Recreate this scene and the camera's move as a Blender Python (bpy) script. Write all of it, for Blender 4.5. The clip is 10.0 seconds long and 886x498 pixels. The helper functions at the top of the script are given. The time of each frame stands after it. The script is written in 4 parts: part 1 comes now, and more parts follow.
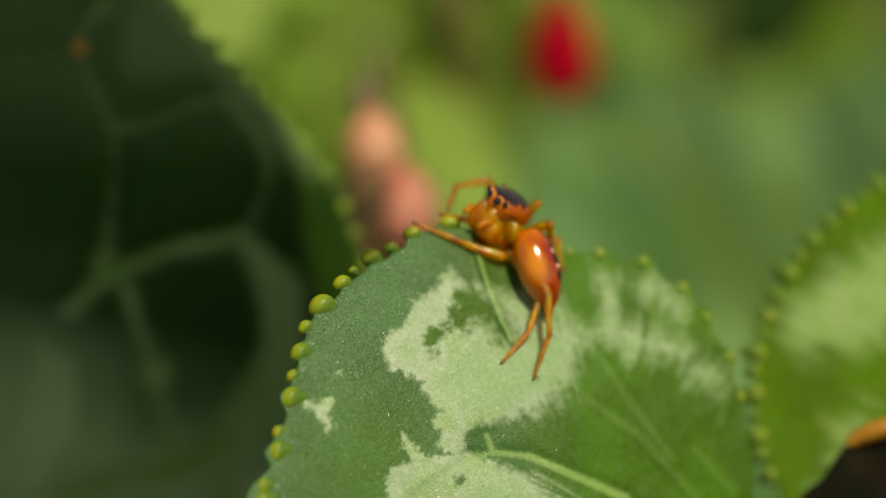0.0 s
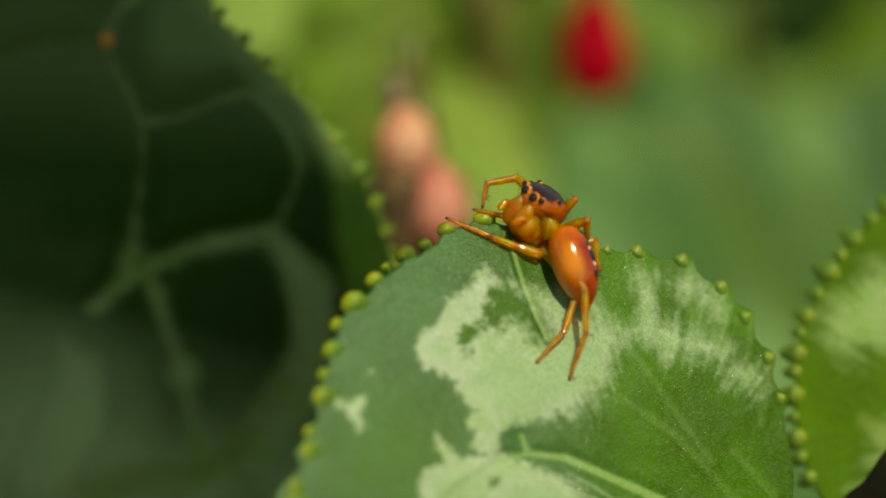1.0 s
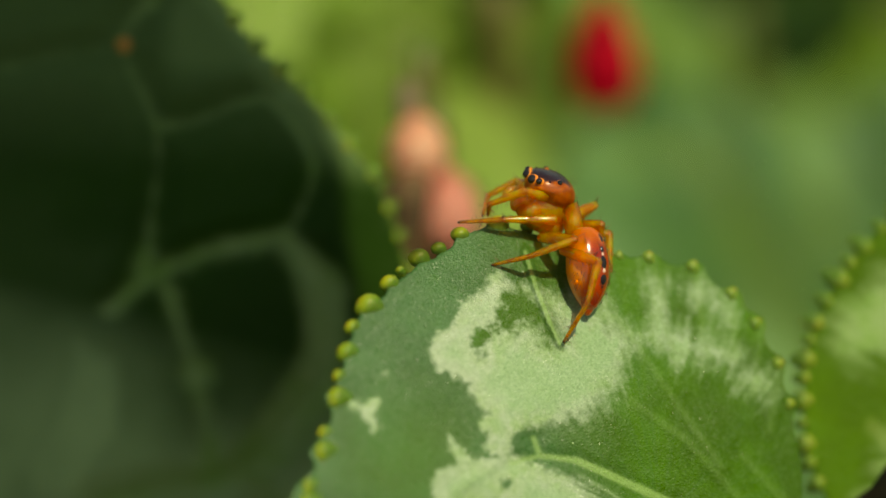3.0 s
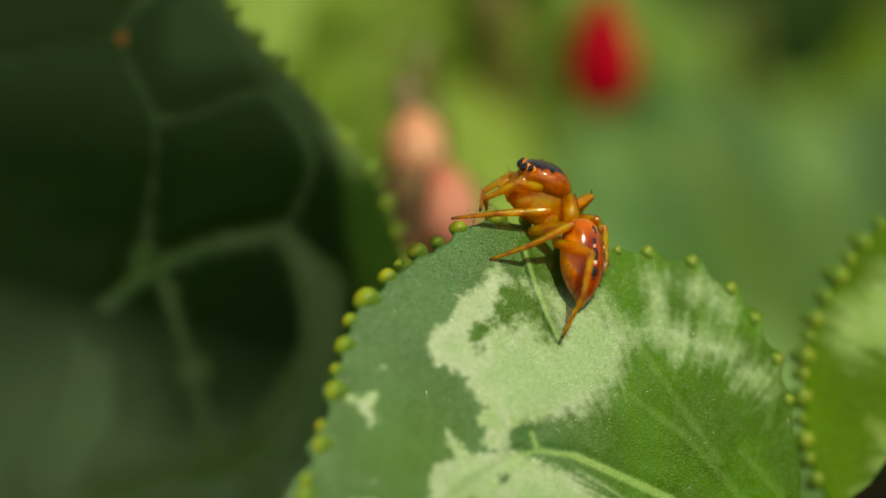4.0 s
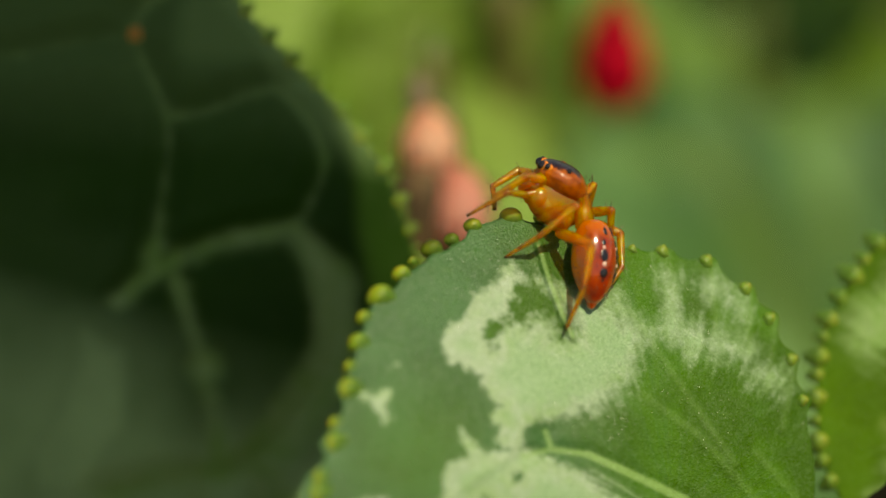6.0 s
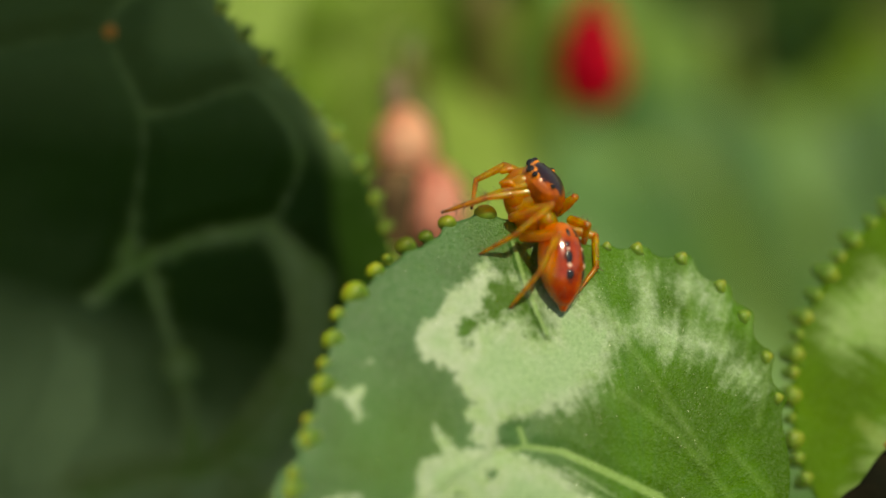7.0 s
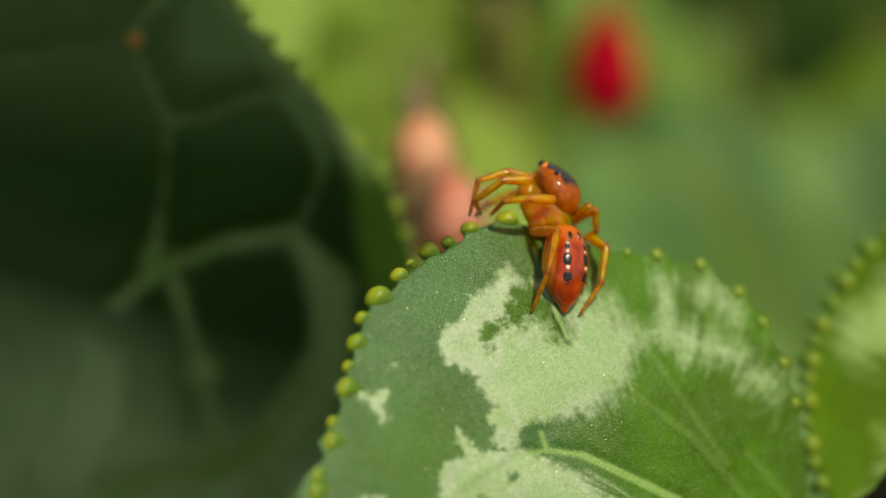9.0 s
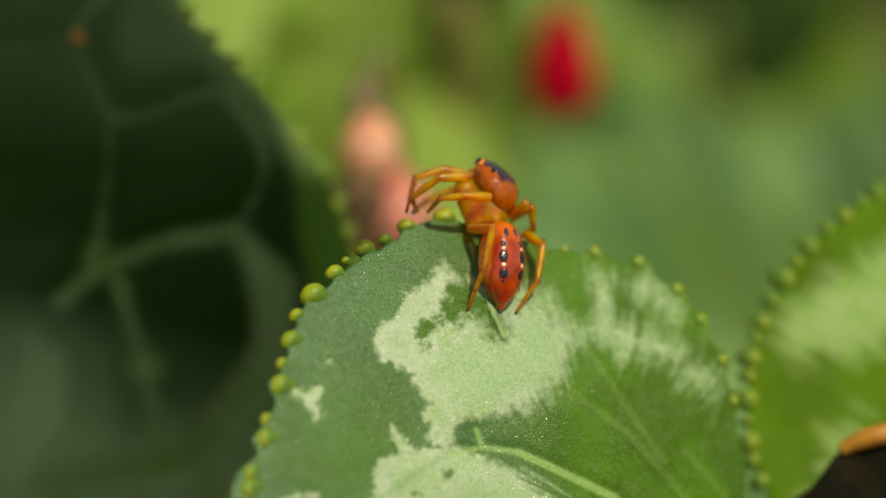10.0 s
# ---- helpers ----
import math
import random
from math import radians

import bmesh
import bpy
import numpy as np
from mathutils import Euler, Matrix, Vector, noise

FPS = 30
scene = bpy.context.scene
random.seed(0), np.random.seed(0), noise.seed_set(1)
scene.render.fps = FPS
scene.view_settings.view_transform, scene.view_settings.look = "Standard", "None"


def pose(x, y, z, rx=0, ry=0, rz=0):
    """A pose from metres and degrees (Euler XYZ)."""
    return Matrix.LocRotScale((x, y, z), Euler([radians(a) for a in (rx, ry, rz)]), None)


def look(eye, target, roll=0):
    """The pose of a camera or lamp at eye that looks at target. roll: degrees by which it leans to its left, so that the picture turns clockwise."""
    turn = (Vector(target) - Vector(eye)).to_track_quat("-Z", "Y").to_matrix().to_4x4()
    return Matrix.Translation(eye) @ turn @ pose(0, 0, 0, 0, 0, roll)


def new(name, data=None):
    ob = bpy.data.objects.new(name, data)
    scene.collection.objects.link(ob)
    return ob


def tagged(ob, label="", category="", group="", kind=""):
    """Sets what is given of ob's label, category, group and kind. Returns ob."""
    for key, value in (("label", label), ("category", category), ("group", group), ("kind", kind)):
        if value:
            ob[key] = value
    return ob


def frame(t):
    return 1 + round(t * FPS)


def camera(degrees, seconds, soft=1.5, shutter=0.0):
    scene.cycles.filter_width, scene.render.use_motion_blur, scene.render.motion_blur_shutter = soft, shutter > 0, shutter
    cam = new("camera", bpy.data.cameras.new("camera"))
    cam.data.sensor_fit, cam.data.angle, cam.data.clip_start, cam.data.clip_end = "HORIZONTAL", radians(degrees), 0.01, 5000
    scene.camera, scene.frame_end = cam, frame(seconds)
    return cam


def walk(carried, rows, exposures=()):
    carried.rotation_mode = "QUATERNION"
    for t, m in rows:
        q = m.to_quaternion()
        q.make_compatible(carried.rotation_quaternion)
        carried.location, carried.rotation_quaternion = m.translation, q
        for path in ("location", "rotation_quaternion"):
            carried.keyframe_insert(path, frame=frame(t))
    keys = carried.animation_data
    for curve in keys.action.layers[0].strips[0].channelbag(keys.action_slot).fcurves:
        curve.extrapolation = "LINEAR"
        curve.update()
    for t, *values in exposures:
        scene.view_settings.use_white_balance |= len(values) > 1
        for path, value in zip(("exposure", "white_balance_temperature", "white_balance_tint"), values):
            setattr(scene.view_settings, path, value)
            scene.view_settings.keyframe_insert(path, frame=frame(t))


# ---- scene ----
# Lengths below are in millimetres in the space of the subject (x right, y away, z up along the leaf); VIEW sets that space into the world.
MM = 0.001
VIEW = Matrix.Translation((0, 0, 0.10)) @ Matrix.Rotation(radians(-25), 4, "X")
DOWN = Vector((0, math.sin(radians(25)), -math.cos(radians(25))))

cam = camera(11.0, 10.0, soft=1.6)
cam.data.dof.use_dof = True
cam.data.dof.focus_distance = 0.1806
cam.data.dof.aperture_fstop = 15.0

PATH = (
    (0.0, 1.44, -180.30, 3.21, -0.925, 0.835, -0.024),
    (0.5, 2.34, -178.14, 2.89, -0.752, 0.770, 0.310),
    (0.8, 1.37, -177.15, 2.69, -0.805, 0.786, 0.300),
    (1.0, 0.72, -176.51, 2.55, -0.769, 0.630, 0.180),
    (1.2, 1.46, -177.07, 2.45, -0.757, 0.543, 0.339),
    (1.5, 2.56, -177.91, 2.30, -0.698, 0.556, 0.415),
    (1.7, 2.06, -178.35, 2.21, -0.641, 0.473, 0.439),
    (2.0, 1.33, -178.98, 2.07, -0.605, 0.495, 0.249),
    (2.2, 1.33, -178.98, 2.07, -0.585, 0.605, 0.527),
    (3.3, -0.78, -177.99, 1.29, -0.318, 0.151, -0.110),
    (3.5, -0.78, -177.99, 1.29, -0.328, 0.160, -0.060),
    (3.7, -0.66, -177.84, 1.00, -0.268, 0.203, 0.079),
    (4.0, -0.48, -177.60, 0.58, -0.163, 0.044, -0.042),
    (4.2, -0.29, -177.35, 0.35, -0.102, 0.046, -0.002),
    (4.5, -0.00, -176.97, -0.00, 0.000, -0.000, -0.000),
    (4.7, -0.41, -176.99, 0.12, -0.038, -0.041, -0.158),
    (5.0, -1.03, -177.04, 0.29, -0.061, -0.023, -0.152),
    (5.2, -1.23, -176.94, 0.17, 0.018, -0.023, -0.176),
    (5.5, -1.53, -176.78, -0.02, 0.007, -0.180, -0.278),
    (5.7, -1.53, -176.79, -0.02, -0.002, -0.236, -0.216),
    (6.8, -0.58, -176.50, -0.79, 0.230, -0.291, -0.086),
    (7.0, -0.58, -176.49, -0.79, 0.207, -0.306, -0.218),
    (7.2, -0.40, -176.15, -0.95, 0.277, -0.350, -0.362),
    (7.5, -0.12, -175.63, -1.20, 0.311, -0.347, -0.294),
    (7.7, 0.41, -176.79, -0.91, 0.250, -0.365, -0.070),
    (8.0, 1.19, -178.56, -0.47, 0.206, -0.339, 0.021),
    (8.2, 0.61, -178.75, -0.87, 0.352, -0.504, -0.189),
    (8.5, -0.24, -179.01, -1.46, 0.521, -0.557, -0.165),
    (8.7, -1.06, -178.97, -1.43, 0.462, -0.491, -0.346),
    (9.0, -2.31, -178.93, -1.39, 0.462, -0.520, -0.483),
    (9.2, -1.14, -179.10, -1.37, 0.470, -0.462, -0.227),
    (9.5, 0.62, -179.34, -1.33, 0.437, -0.567, -0.098),
    (9.7, 1.18, -179.22, -1.35, 0.419, -0.548, -0.144),
    (10.0, 2.03, -179.05, -1.37, 0.428, -0.536, 0.095),
)
walk(cam, [(t, VIEW @ pose(x * MM, y * MM, z * MM, rx, ry, rz) @ pose(0, 0, 0, 90)) for t, x, y, z, rx, ry, rz in PATH],
     exposures=((0.0, 0.19, 8700, -1), (1.0, 0.21, 8950, -7), (2.0, 0.23, 8800, -5), (4.0, 0.26, 9200, -8), (5.5, 0.26, 8600, -2), (8.5, 0.31, 8550, -2), (10.0, 0.36, 8350, 3)))

# ---- light ----
SUN = Vector((0.29, -0.75, 0.60)).normalized()      # towards the sun, in the subject's space
sun_world = VIEW.to_3x3() @ SUN
world = bpy.data.worlds.new("sky")
scene.world = world
world.use_nodes = True
sky = world.node_tree.nodes.new("ShaderNodeTexSky")
sky.sky_type, sky.sun_disc = "NISHITA", False
sky.sun_elevation = math.asin(sun_world.z)
sky.sun_rotation = math.atan2(sun_world.x, sun_world.y)
world.node_tree.links.new(sky.outputs[0], world.node_tree.nodes["Background"].inputs[0])
world.node_tree.nodes["Background"].inputs[1].default_value = 0.09
sun = new("sun", bpy.data.lights.new("sun", "SUN"))
sun.data.energy, sun.data.angle, sun.data.color = 3.6, radians(0.6), (1.0, 0.95, 0.86)
sun.matrix_world = look(sun_world * 3, (0, 0, 0))


# ---- materials ----
def material(name):
    m = bpy.data.materials.new(name)
    m.use_nodes = True
    nt = m.node_tree
    return m, nt, nt.nodes["Principled BSDF"]


def node(nt, kind, **sockets):
    n = nt.nodes.new(kind)
    for k, v in sockets.items():
        n.inputs[k.replace("_", " ")].default_value = v
    return n


def noise_tex(nt, per_mm, detail=3.0, rough=0.55, space="Object"):
    c = nt.nodes.new("ShaderNodeTexCoord")
    n = node(nt, "ShaderNodeTexNoise", Scale=per_mm / MM, Detail=detail, Roughness=rough)
    nt.links.new(c.outputs[space], n.inputs["Vector"])
    return n.outputs["Fac"]


def calc(nt, op, a, b=None, c=None):
    n = nt.nodes.new("ShaderNodeMath")
    n.operation = op
    for s, v in zip(n.inputs, (a, b, c)):
        if v is None:
            continue
        if isinstance(v, (int, float)):
            s.default_value = v
        else:
            nt.links.new(v, s)
    return n.outputs[0]


def ramp(nt, value, lo, hi, smooth=True):
    n = nt.nodes.new("ShaderNodeMapRange")
    n.interpolation_type = "SMOOTHSTEP" if smooth else "LINEAR"
    n.inputs["From Min"].default_value, n.inputs["From Max"].default_value = lo, hi
    nt.links.new(value, n.inputs["Value"])
    return n.outputs["Result"]


def blend(nt, fac, a, b):
    n = nt.nodes.new("ShaderNodeMix")
    n.data_type = "RGBA"
    for s, v in ((n.inputs[0], fac), (n.inputs[6], a), (n.inputs[7], b)):
        if isinstance(v, (int, float)):
            s.default_value = v
        elif isinstance(v, tuple):
            s.default_value = (*v, 1)
        else:
            nt.links.new(v, s)
    return n.outputs[2]


def attribute(nt, name):
    n = nt.nodes.new("ShaderNodeAttribute")
    n.attribute_name = name
    return n.outputs["Fac"]


def bump(nt, bsdf, height, strength, distance_mm, under=None):
    n = node(nt, "ShaderNodeBump", Strength=strength, Distance=distance_mm * MM)
    nt.links.new(height, n.inputs["Height"])
    if under is not None:
        nt.links.new(under, n.inputs["Normal"])
    nt.links.new(n.outputs[0], bsdf.inputs["Normal"])
    return n.outputs[0]


def see_through(nt, bsdf, color, amount):
    """Adds the light that shines through a thin leaf or petal."""
    t = nt.nodes.new("ShaderNodeBsdfTranslucent")
    mix = node(nt, "ShaderNodeMixShader", Fac=amount)
    if isinstance(color, tuple):
        t.inputs[0].default_value = (*color, 1)
    else:
        nt.links.new(color, t.inputs[0])
    out = nt.nodes["Material Output"]
    nt.links.new(bsdf.outputs[0], mix.inputs[1])
    nt.links.new(t.outputs[0], mix.inputs[2])
    nt.links.new(mix.outputs[0], out.inputs[0])


def leaf_material(name, deep, young, pale, vein, rough=0.45, glow=0.2, edge=0.09, wander=1.1, gloss=0.28, grain=1.0, relief=1.0, glint=0.09, mottle=1.0, sparkle=0.0, soften=1.5, fine=0.5, heart=None, stray=0.0, blur="young"):
    m, nt, b = material(name)
    field = attribute(nt, "pale")
    n1, n2, n3 = noise_tex(nt, 0.8 * grain, 5, 0.6), noise_tex(nt, 3.0 * grain, 4, 0.6), noise_tex(nt, 11.0, 2)
    big = noise_tex(nt, 0.28 * grain, 3)
    fresh = attribute(nt, "young")
    f = calc(nt, "MULTIPLY_ADD", n2, fine, n1)
    f = calc(nt, "SUBTRACT", f, 0.5 + 0.5 * fine)
    f = calc(nt, "MULTIPLY", f, calc(nt, "MULTIPLY_ADD", fresh, wander * stray, wander))
    f = calc(nt, "ADD", f, field)
    # crisp marbling on the old part, a blurred one on the young part
    f = calc(nt, "DIVIDE", f, calc(nt, "MULTIPLY_ADD", attribute(nt, blur), edge * soften, edge))
    mask = ramp(nt, f, -1.0, 1.0)
    green = blend(nt, fresh, deep, young)
    green = blend(nt, calc(nt, "MULTIPLY", ramp(nt, big, 0.35, 0.7), calc(nt, "MULTIPLY_ADD", fresh, -0.45, 0.55)), green, tuple(1.7 * c for c in deep))
    green = blend(nt, calc(nt, "MULTIPLY", ramp(nt, big, 0.62, 0.40), calc(nt, "MULTIPLY", fresh, 0.75)), green, tuple(0.55 * c for c in young))
    green = blend(nt, calc(nt, "MULTIPLY", ramp(nt, n2, 0.5, 0.75), 0.2 * mottle), green, young)
    spotted = blend(nt, ramp(nt, n1, 0.35, 0.68), pale, tuple(c * k for c, k in zip(pale, (0.70, 0.86, 0.50))))
    spotted = blend(nt, calc(nt, "MULTIPLY", ramp(nt, n2, 0.50, 0.68), 0.65), spotted, tuple(c * k for c, k in zip(pale, (1.15, 1.1, 1.2))))
    if heart:
        # the silver is whitest towards the edges of a patch and greener in its middle
        inner = calc(nt, "MULTIPLY_ADD", n1, 0.8, calc(nt, "SUBTRACT", field, 0.4))
        inner = calc(nt, "MAXIMUM", ramp(nt, inner, 0.10, 0.95), calc(nt, "MULTIPLY", fresh, 0.35))
        spotted = blend(nt, calc(nt, "MULTIPLY", inner, 0.85), spotted, heart)
    col = blend(nt, mask, green, spotted)
    col = blend(nt, attribute(nt, "vein"), col, vein)
    col = blend(nt, calc(nt, "MULTIPLY", ramp(nt, n3, 0.48, 0.74), calc(nt, "MULTIPLY", mask, 0.12 * mottle)), col, pale)
    col = blend(nt, calc(nt, "MULTIPLY", ramp(nt, n3, 0.44, 0.26), 0.15), col, tuple(0.6 * c for c in deep))
    c = nt.nodes.new("ShaderNodeTexCoord")
    cells = node(nt, "ShaderNodeTexVoronoi", Scale=13.0 / MM)
    nt.links.new(c.outputs["Object"], cells.inputs["Vector"])
    tone = nt.nodes.new("ShaderNodeSeparateColor")
    nt.links.new(cells.outputs["Color"], tone.inputs[0])
    # random bright cells: glints of reflecting cells, partly mixed into the colour
    col = blend(nt, calc(nt, "MULTIPLY", ramp(nt, tone.outputs[0], 0.45, 1.0), calc(nt, "MULTIPLY_ADD", mask, 0.12 * mottle, 0.05 * mottle)), col, tuple(min(1, 1.5 * v) for v in pale))
    col = blend(nt, calc(nt, "MULTIPLY", ramp(nt, tone.outputs[0], 0.5, 0.0), 0.05 + 0.09 * mottle), col, tuple(0.5 * v for v in deep))
    nt.links.new(col, b.inputs["Base Color"])
    # single shiny cells glint
    r = nt.nodes.new("ShaderNodeMapRange")
    r.inputs["From Min"].default_value, r.inputs["From Max"].default_value = 0.72, 0.95
    r.inputs["To Min"].default_value, r.inputs["To Max"].default_value = rough + 0.06, glint
    nt.links.new(tone.outputs[1], r.inputs["Value"])
    nt.links.new(r.outputs[0], b.inputs["Roughness"])
    nt.links.new(calc(nt, "MULTIPLY_ADD", fresh, -0.65 * gloss, gloss), b.inputs["Specular IOR Level"])
    if sparkle:
        # single cells tilt their wax this way and that and flash in the sun
        wax = node(nt, "ShaderNodeTexVoronoi", Scale=24.0 / MM)
        nt.links.new(c.outputs["Object"], wax.inputs["Vector"])
        tilt = nt.nodes.new("ShaderNodeVectorMath")
        tilt.operation = "SUBTRACT"
        nt.links.new(wax.outputs["Color"], tilt.inputs[0])
        tilt.inputs[1].default_value = (0.5, 0.5, 0.5)
        far = nt.nodes.new("ShaderNodeVectorMath")
        far.operation = "MULTIPLY_ADD"
        nt.links.new(tilt.outputs[0], far.inputs[0])
        far.inputs[1].default_value = (0.55, 0.55, 0.55)
        nt.links.new(nt.nodes.new("ShaderNodeNewGeometry").outputs["Normal"], far.inputs[2])
        unit = nt.nodes.new("ShaderNodeVectorMath")
        unit.operation = "NORMALIZE"
        nt.links.new(far.outputs[0], unit.inputs[0])
        nt.links.new(unit.outputs[0], b.inputs["Coat Normal"])
        nt.links.new(calc(nt, "MULTIPLY", ramp(nt, tone.outputs[2], 0.35, 0.8), calc(nt, "MULTIPLY_ADD", fresh, -0.8 * sparkle, sparkle)), b.inputs["Coat Weight"])
        b.inputs["Coat Roughness"].default_value = 0.20
    soft = bump(nt, b, n1, 0.20 * relief, 0.10)
    fine = bump(nt, b, n3, 0.30 * relief, 0.03, soft)
    bump(nt, b, cells.outputs["Distance"], 1.0 * relief, 0.05, fine)
    see_through(nt, b, blend(nt, 0.55, col, (0.20, 0.34, 0.01)), glow)
    return m


def plain_material(name, low, high, per_mm=2.0, rough=0.45, glow=0.0, relief=0.2, gloss=0.5):
    m, nt, b = material(name)
    n1, n2 = noise_tex(nt, per_mm), noise_tex(nt, per_mm * 6, 2)
    col = blend(nt, ramp(nt, n1, 0.3, 0.7), low, high)
    nt.links.new(col, b.inputs["Base Color"])
    b.inputs["Roughness"].default_value = rough
    b.inputs["Specular IOR Level"].default_value = gloss
    bump(nt, b, n2, relief, 0.15 / per_mm)
    if glow:
        see_through(nt, b, col, glow)
    return m


LEAF = leaf_material("cyclamen_leaf", (0.037, 0.105, 0.026), (0.060, 0.160, 0.0), (0.360, 0.450, 0.300), (0.26, 0.42, 0.12), edge=0.11, wander=0.62, soften=7.0, blur="soft", fine=1.1, stray=0.8, heart=(0.240, 0.385, 0.180), gloss=0.45,
                     sparkle=0.10, mottle=1.0, relief=0.55)
LEAF_SIDE = leaf_material("cyclamen_leaf_side", (0.070, 0.168, 0.003), (0.094, 0.205, 0.004), (0.35, 0.50, 0.20), (0.3, 0.4, 0.10), glow=0.3, edge=0.5, wander=1.6)
# some of this leaf's shade is put into its near-black deep colour
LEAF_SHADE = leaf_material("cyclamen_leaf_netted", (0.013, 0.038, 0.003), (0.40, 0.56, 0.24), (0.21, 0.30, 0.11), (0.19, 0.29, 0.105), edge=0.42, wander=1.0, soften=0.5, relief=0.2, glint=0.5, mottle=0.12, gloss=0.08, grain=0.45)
LEAF_BACK = leaf_material("cyclamen_leaf_behind", (0.060, 0.156, 0.022), (0.140, 0.250, 0.022), (0.24, 0.40, 0.15), (0.20, 0.30, 0.06), edge=1.0, wander=10.0, glow=0.3, grain=0.26, relief=0.4)
LEAF_MOTTLED = leaf_material("cyclamen_leaf_blue_green", (0.022, 0.070, 0.022), (0.080, 0.190, 0.046), (0.205, 0.360, 0.160), (0.120, 0.190, 0.030), edge=0.9, wander=1.0, glow=0.22, grain=0.26, relief=0.4)
# sunlight through these leaves is mostly put into the bright base colours
LEAF_SUNLIT = leaf_material("cyclamen_leaf_sunlit", (0.175, 0.295, 0.040), (0.22, 0.34, 0.045), (0.30, 0.42, 0.10), (0.28, 0.38, 0.05), edge=0.8, wander=6.0, glow=0.4, grain=0.22, relief=0.4)
def tooth_material(name, low, high, cap=(0.36, 0.20, 0.012)):
    m, nt, b = material(name)
    c = nt.nodes.new("ShaderNodeTexCoord")
    s = nt.nodes.new("ShaderNodeSeparateXYZ")
    nt.links.new(c.outputs["Object"], s.inputs[0])
    n = noise_tex(nt, 1.6)
    info = nt.nodes.new("ShaderNodeObjectInfo")
    tip = ramp(nt, calc(nt, "MULTIPLY_ADD", n, 0.8 * MM, s.outputs[0]), -0.1 * MM, 1.2 * MM)
    olive = blend(nt, info.outputs["Random"], low, high)
    col = blend(nt, tip, (0.11, 0.21, 0.030), olive)
    crown = calc(nt, "MULTIPLY", ramp(nt, calc(nt, "MULTIPLY_ADD", n, 0.5 * MM, s.outputs[0]), 0.85 * MM, 1.25 * MM), 0.65)
    nt.links.new(blend(nt, crown, col, cap), b.inputs["Base Color"])
    b.inputs["Roughness"].default_value = 0.4
    b.inputs["Specular IOR Level"].default_value = 0.4
    b.inputs["Subsurface Weight"].default_value = 0.3
    b.inputs["Subsurface Radius"].default_value = (0.5, 1.0, 0.1)
    b.inputs["Subsurface Scale"].default_value = 0.25 * MM
    bump(nt, b, n, 0.3, 0.08)
    see_through(nt, b, olive, 0.3)
    return m


TOOTH = tooth_material("leaf_tooth_gland", (0.46, 0.46, 0.02), (0.28, 0.38, 0.02))
TOOTH_GREEN = tooth_material("leaf_tooth_green", (0.30, 0.35, 0.04), (0.17, 0.29, 0.03), (0.34, 0.33, 0.05))
# teeth in the shaded rim: the sun they catch is put into this bright colour
TOOTH_SUNLIT = tooth_material("leaf_tooth_sunlit", (0.50, 0.55, 0.05), (0.26, 0.38, 0.03))
STALK = plain_material("leaf_stalk", (0.07, 0.13, 0.02), (0.14, 0.12, 0.03), 0.5, 0.5)
SOIL = plain_material("soil", (0.035, 0.024, 0.015), (0.09, 0.065, 0.04), 0.15, 0.95, relief=0.9)
RED = plain_material("red_petal", (0.52, 0.001, 0.016), (0.66, 0.002, 0.038), 0.4, 0.6, 0.3, gloss=0.12)
PINK = plain_material("pink_petal", (0.92, 0.48, 0.30), (0.95, 0.66, 0.48), 0.3, 0.5, 0.3)
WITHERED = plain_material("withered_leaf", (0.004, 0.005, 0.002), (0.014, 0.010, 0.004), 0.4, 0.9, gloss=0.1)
ROSE = plain_material("rose_petal", (0.84, 0.36, 0.27), (0.90, 0.50, 0.40), 0.3, 0.5, 0.3)
DULL = plain_material("faded_petal", (0.34, 0.27, 0.16), (0.46, 0.34, 0.24), 0.3, 0.6, 0.2)
BROWN = plain_material("withered_stem", (0.05, 0.03, 0.012), (0.11, 0.06, 0.02), 0.6, 0.8)
RUST = plain_material("withered_rim", (0.36, 0.13, 0.012), (0.55, 0.26, 0.03), 0.5, 0.5, 0.3)


# ---- building ----
def part(name, bm, mat, parent, label="", base=(0, 0, 0), smooth=True):
    """One mesh object, drawn in millimetres about base, under a thing or part."""
    me = bpy.data.meshes.new(name)
    for f in bm.faces:
        f.smooth = smooth
    bmesh.ops.translate(bm, verts=bm.verts, vec=-Vector(base))
    bmesh.ops.scale(bm, verts=bm.verts, vec=(MM, MM, MM))
    bm.to_mesh(me)
    bm.free()
    me.materials.append(mat)
    ob = new(name, me)
    ob.parent = parent
    return tagged(ob, label)


def thing(name, base, label, category, group="", kind=""):
    ob = new(name)
    ob.empty_display_size = MM
    ob.matrix_world = VIEW @ Matrix.Translation(Vector(base) * MM)
    return tagged(ob, label, category, group, kind)


def blob(bm, center, radii, turn=None, u=16, v=10):
    m = Matrix.Translation(center) @ (turn.to_4x4() if turn else Matrix()) @ Matrix.Diagonal((*radii, 1))
    return bmesh.ops.create_uvsphere(bm, u_segments=u, v_segments=v, radius=1, matrix=m)["verts"]


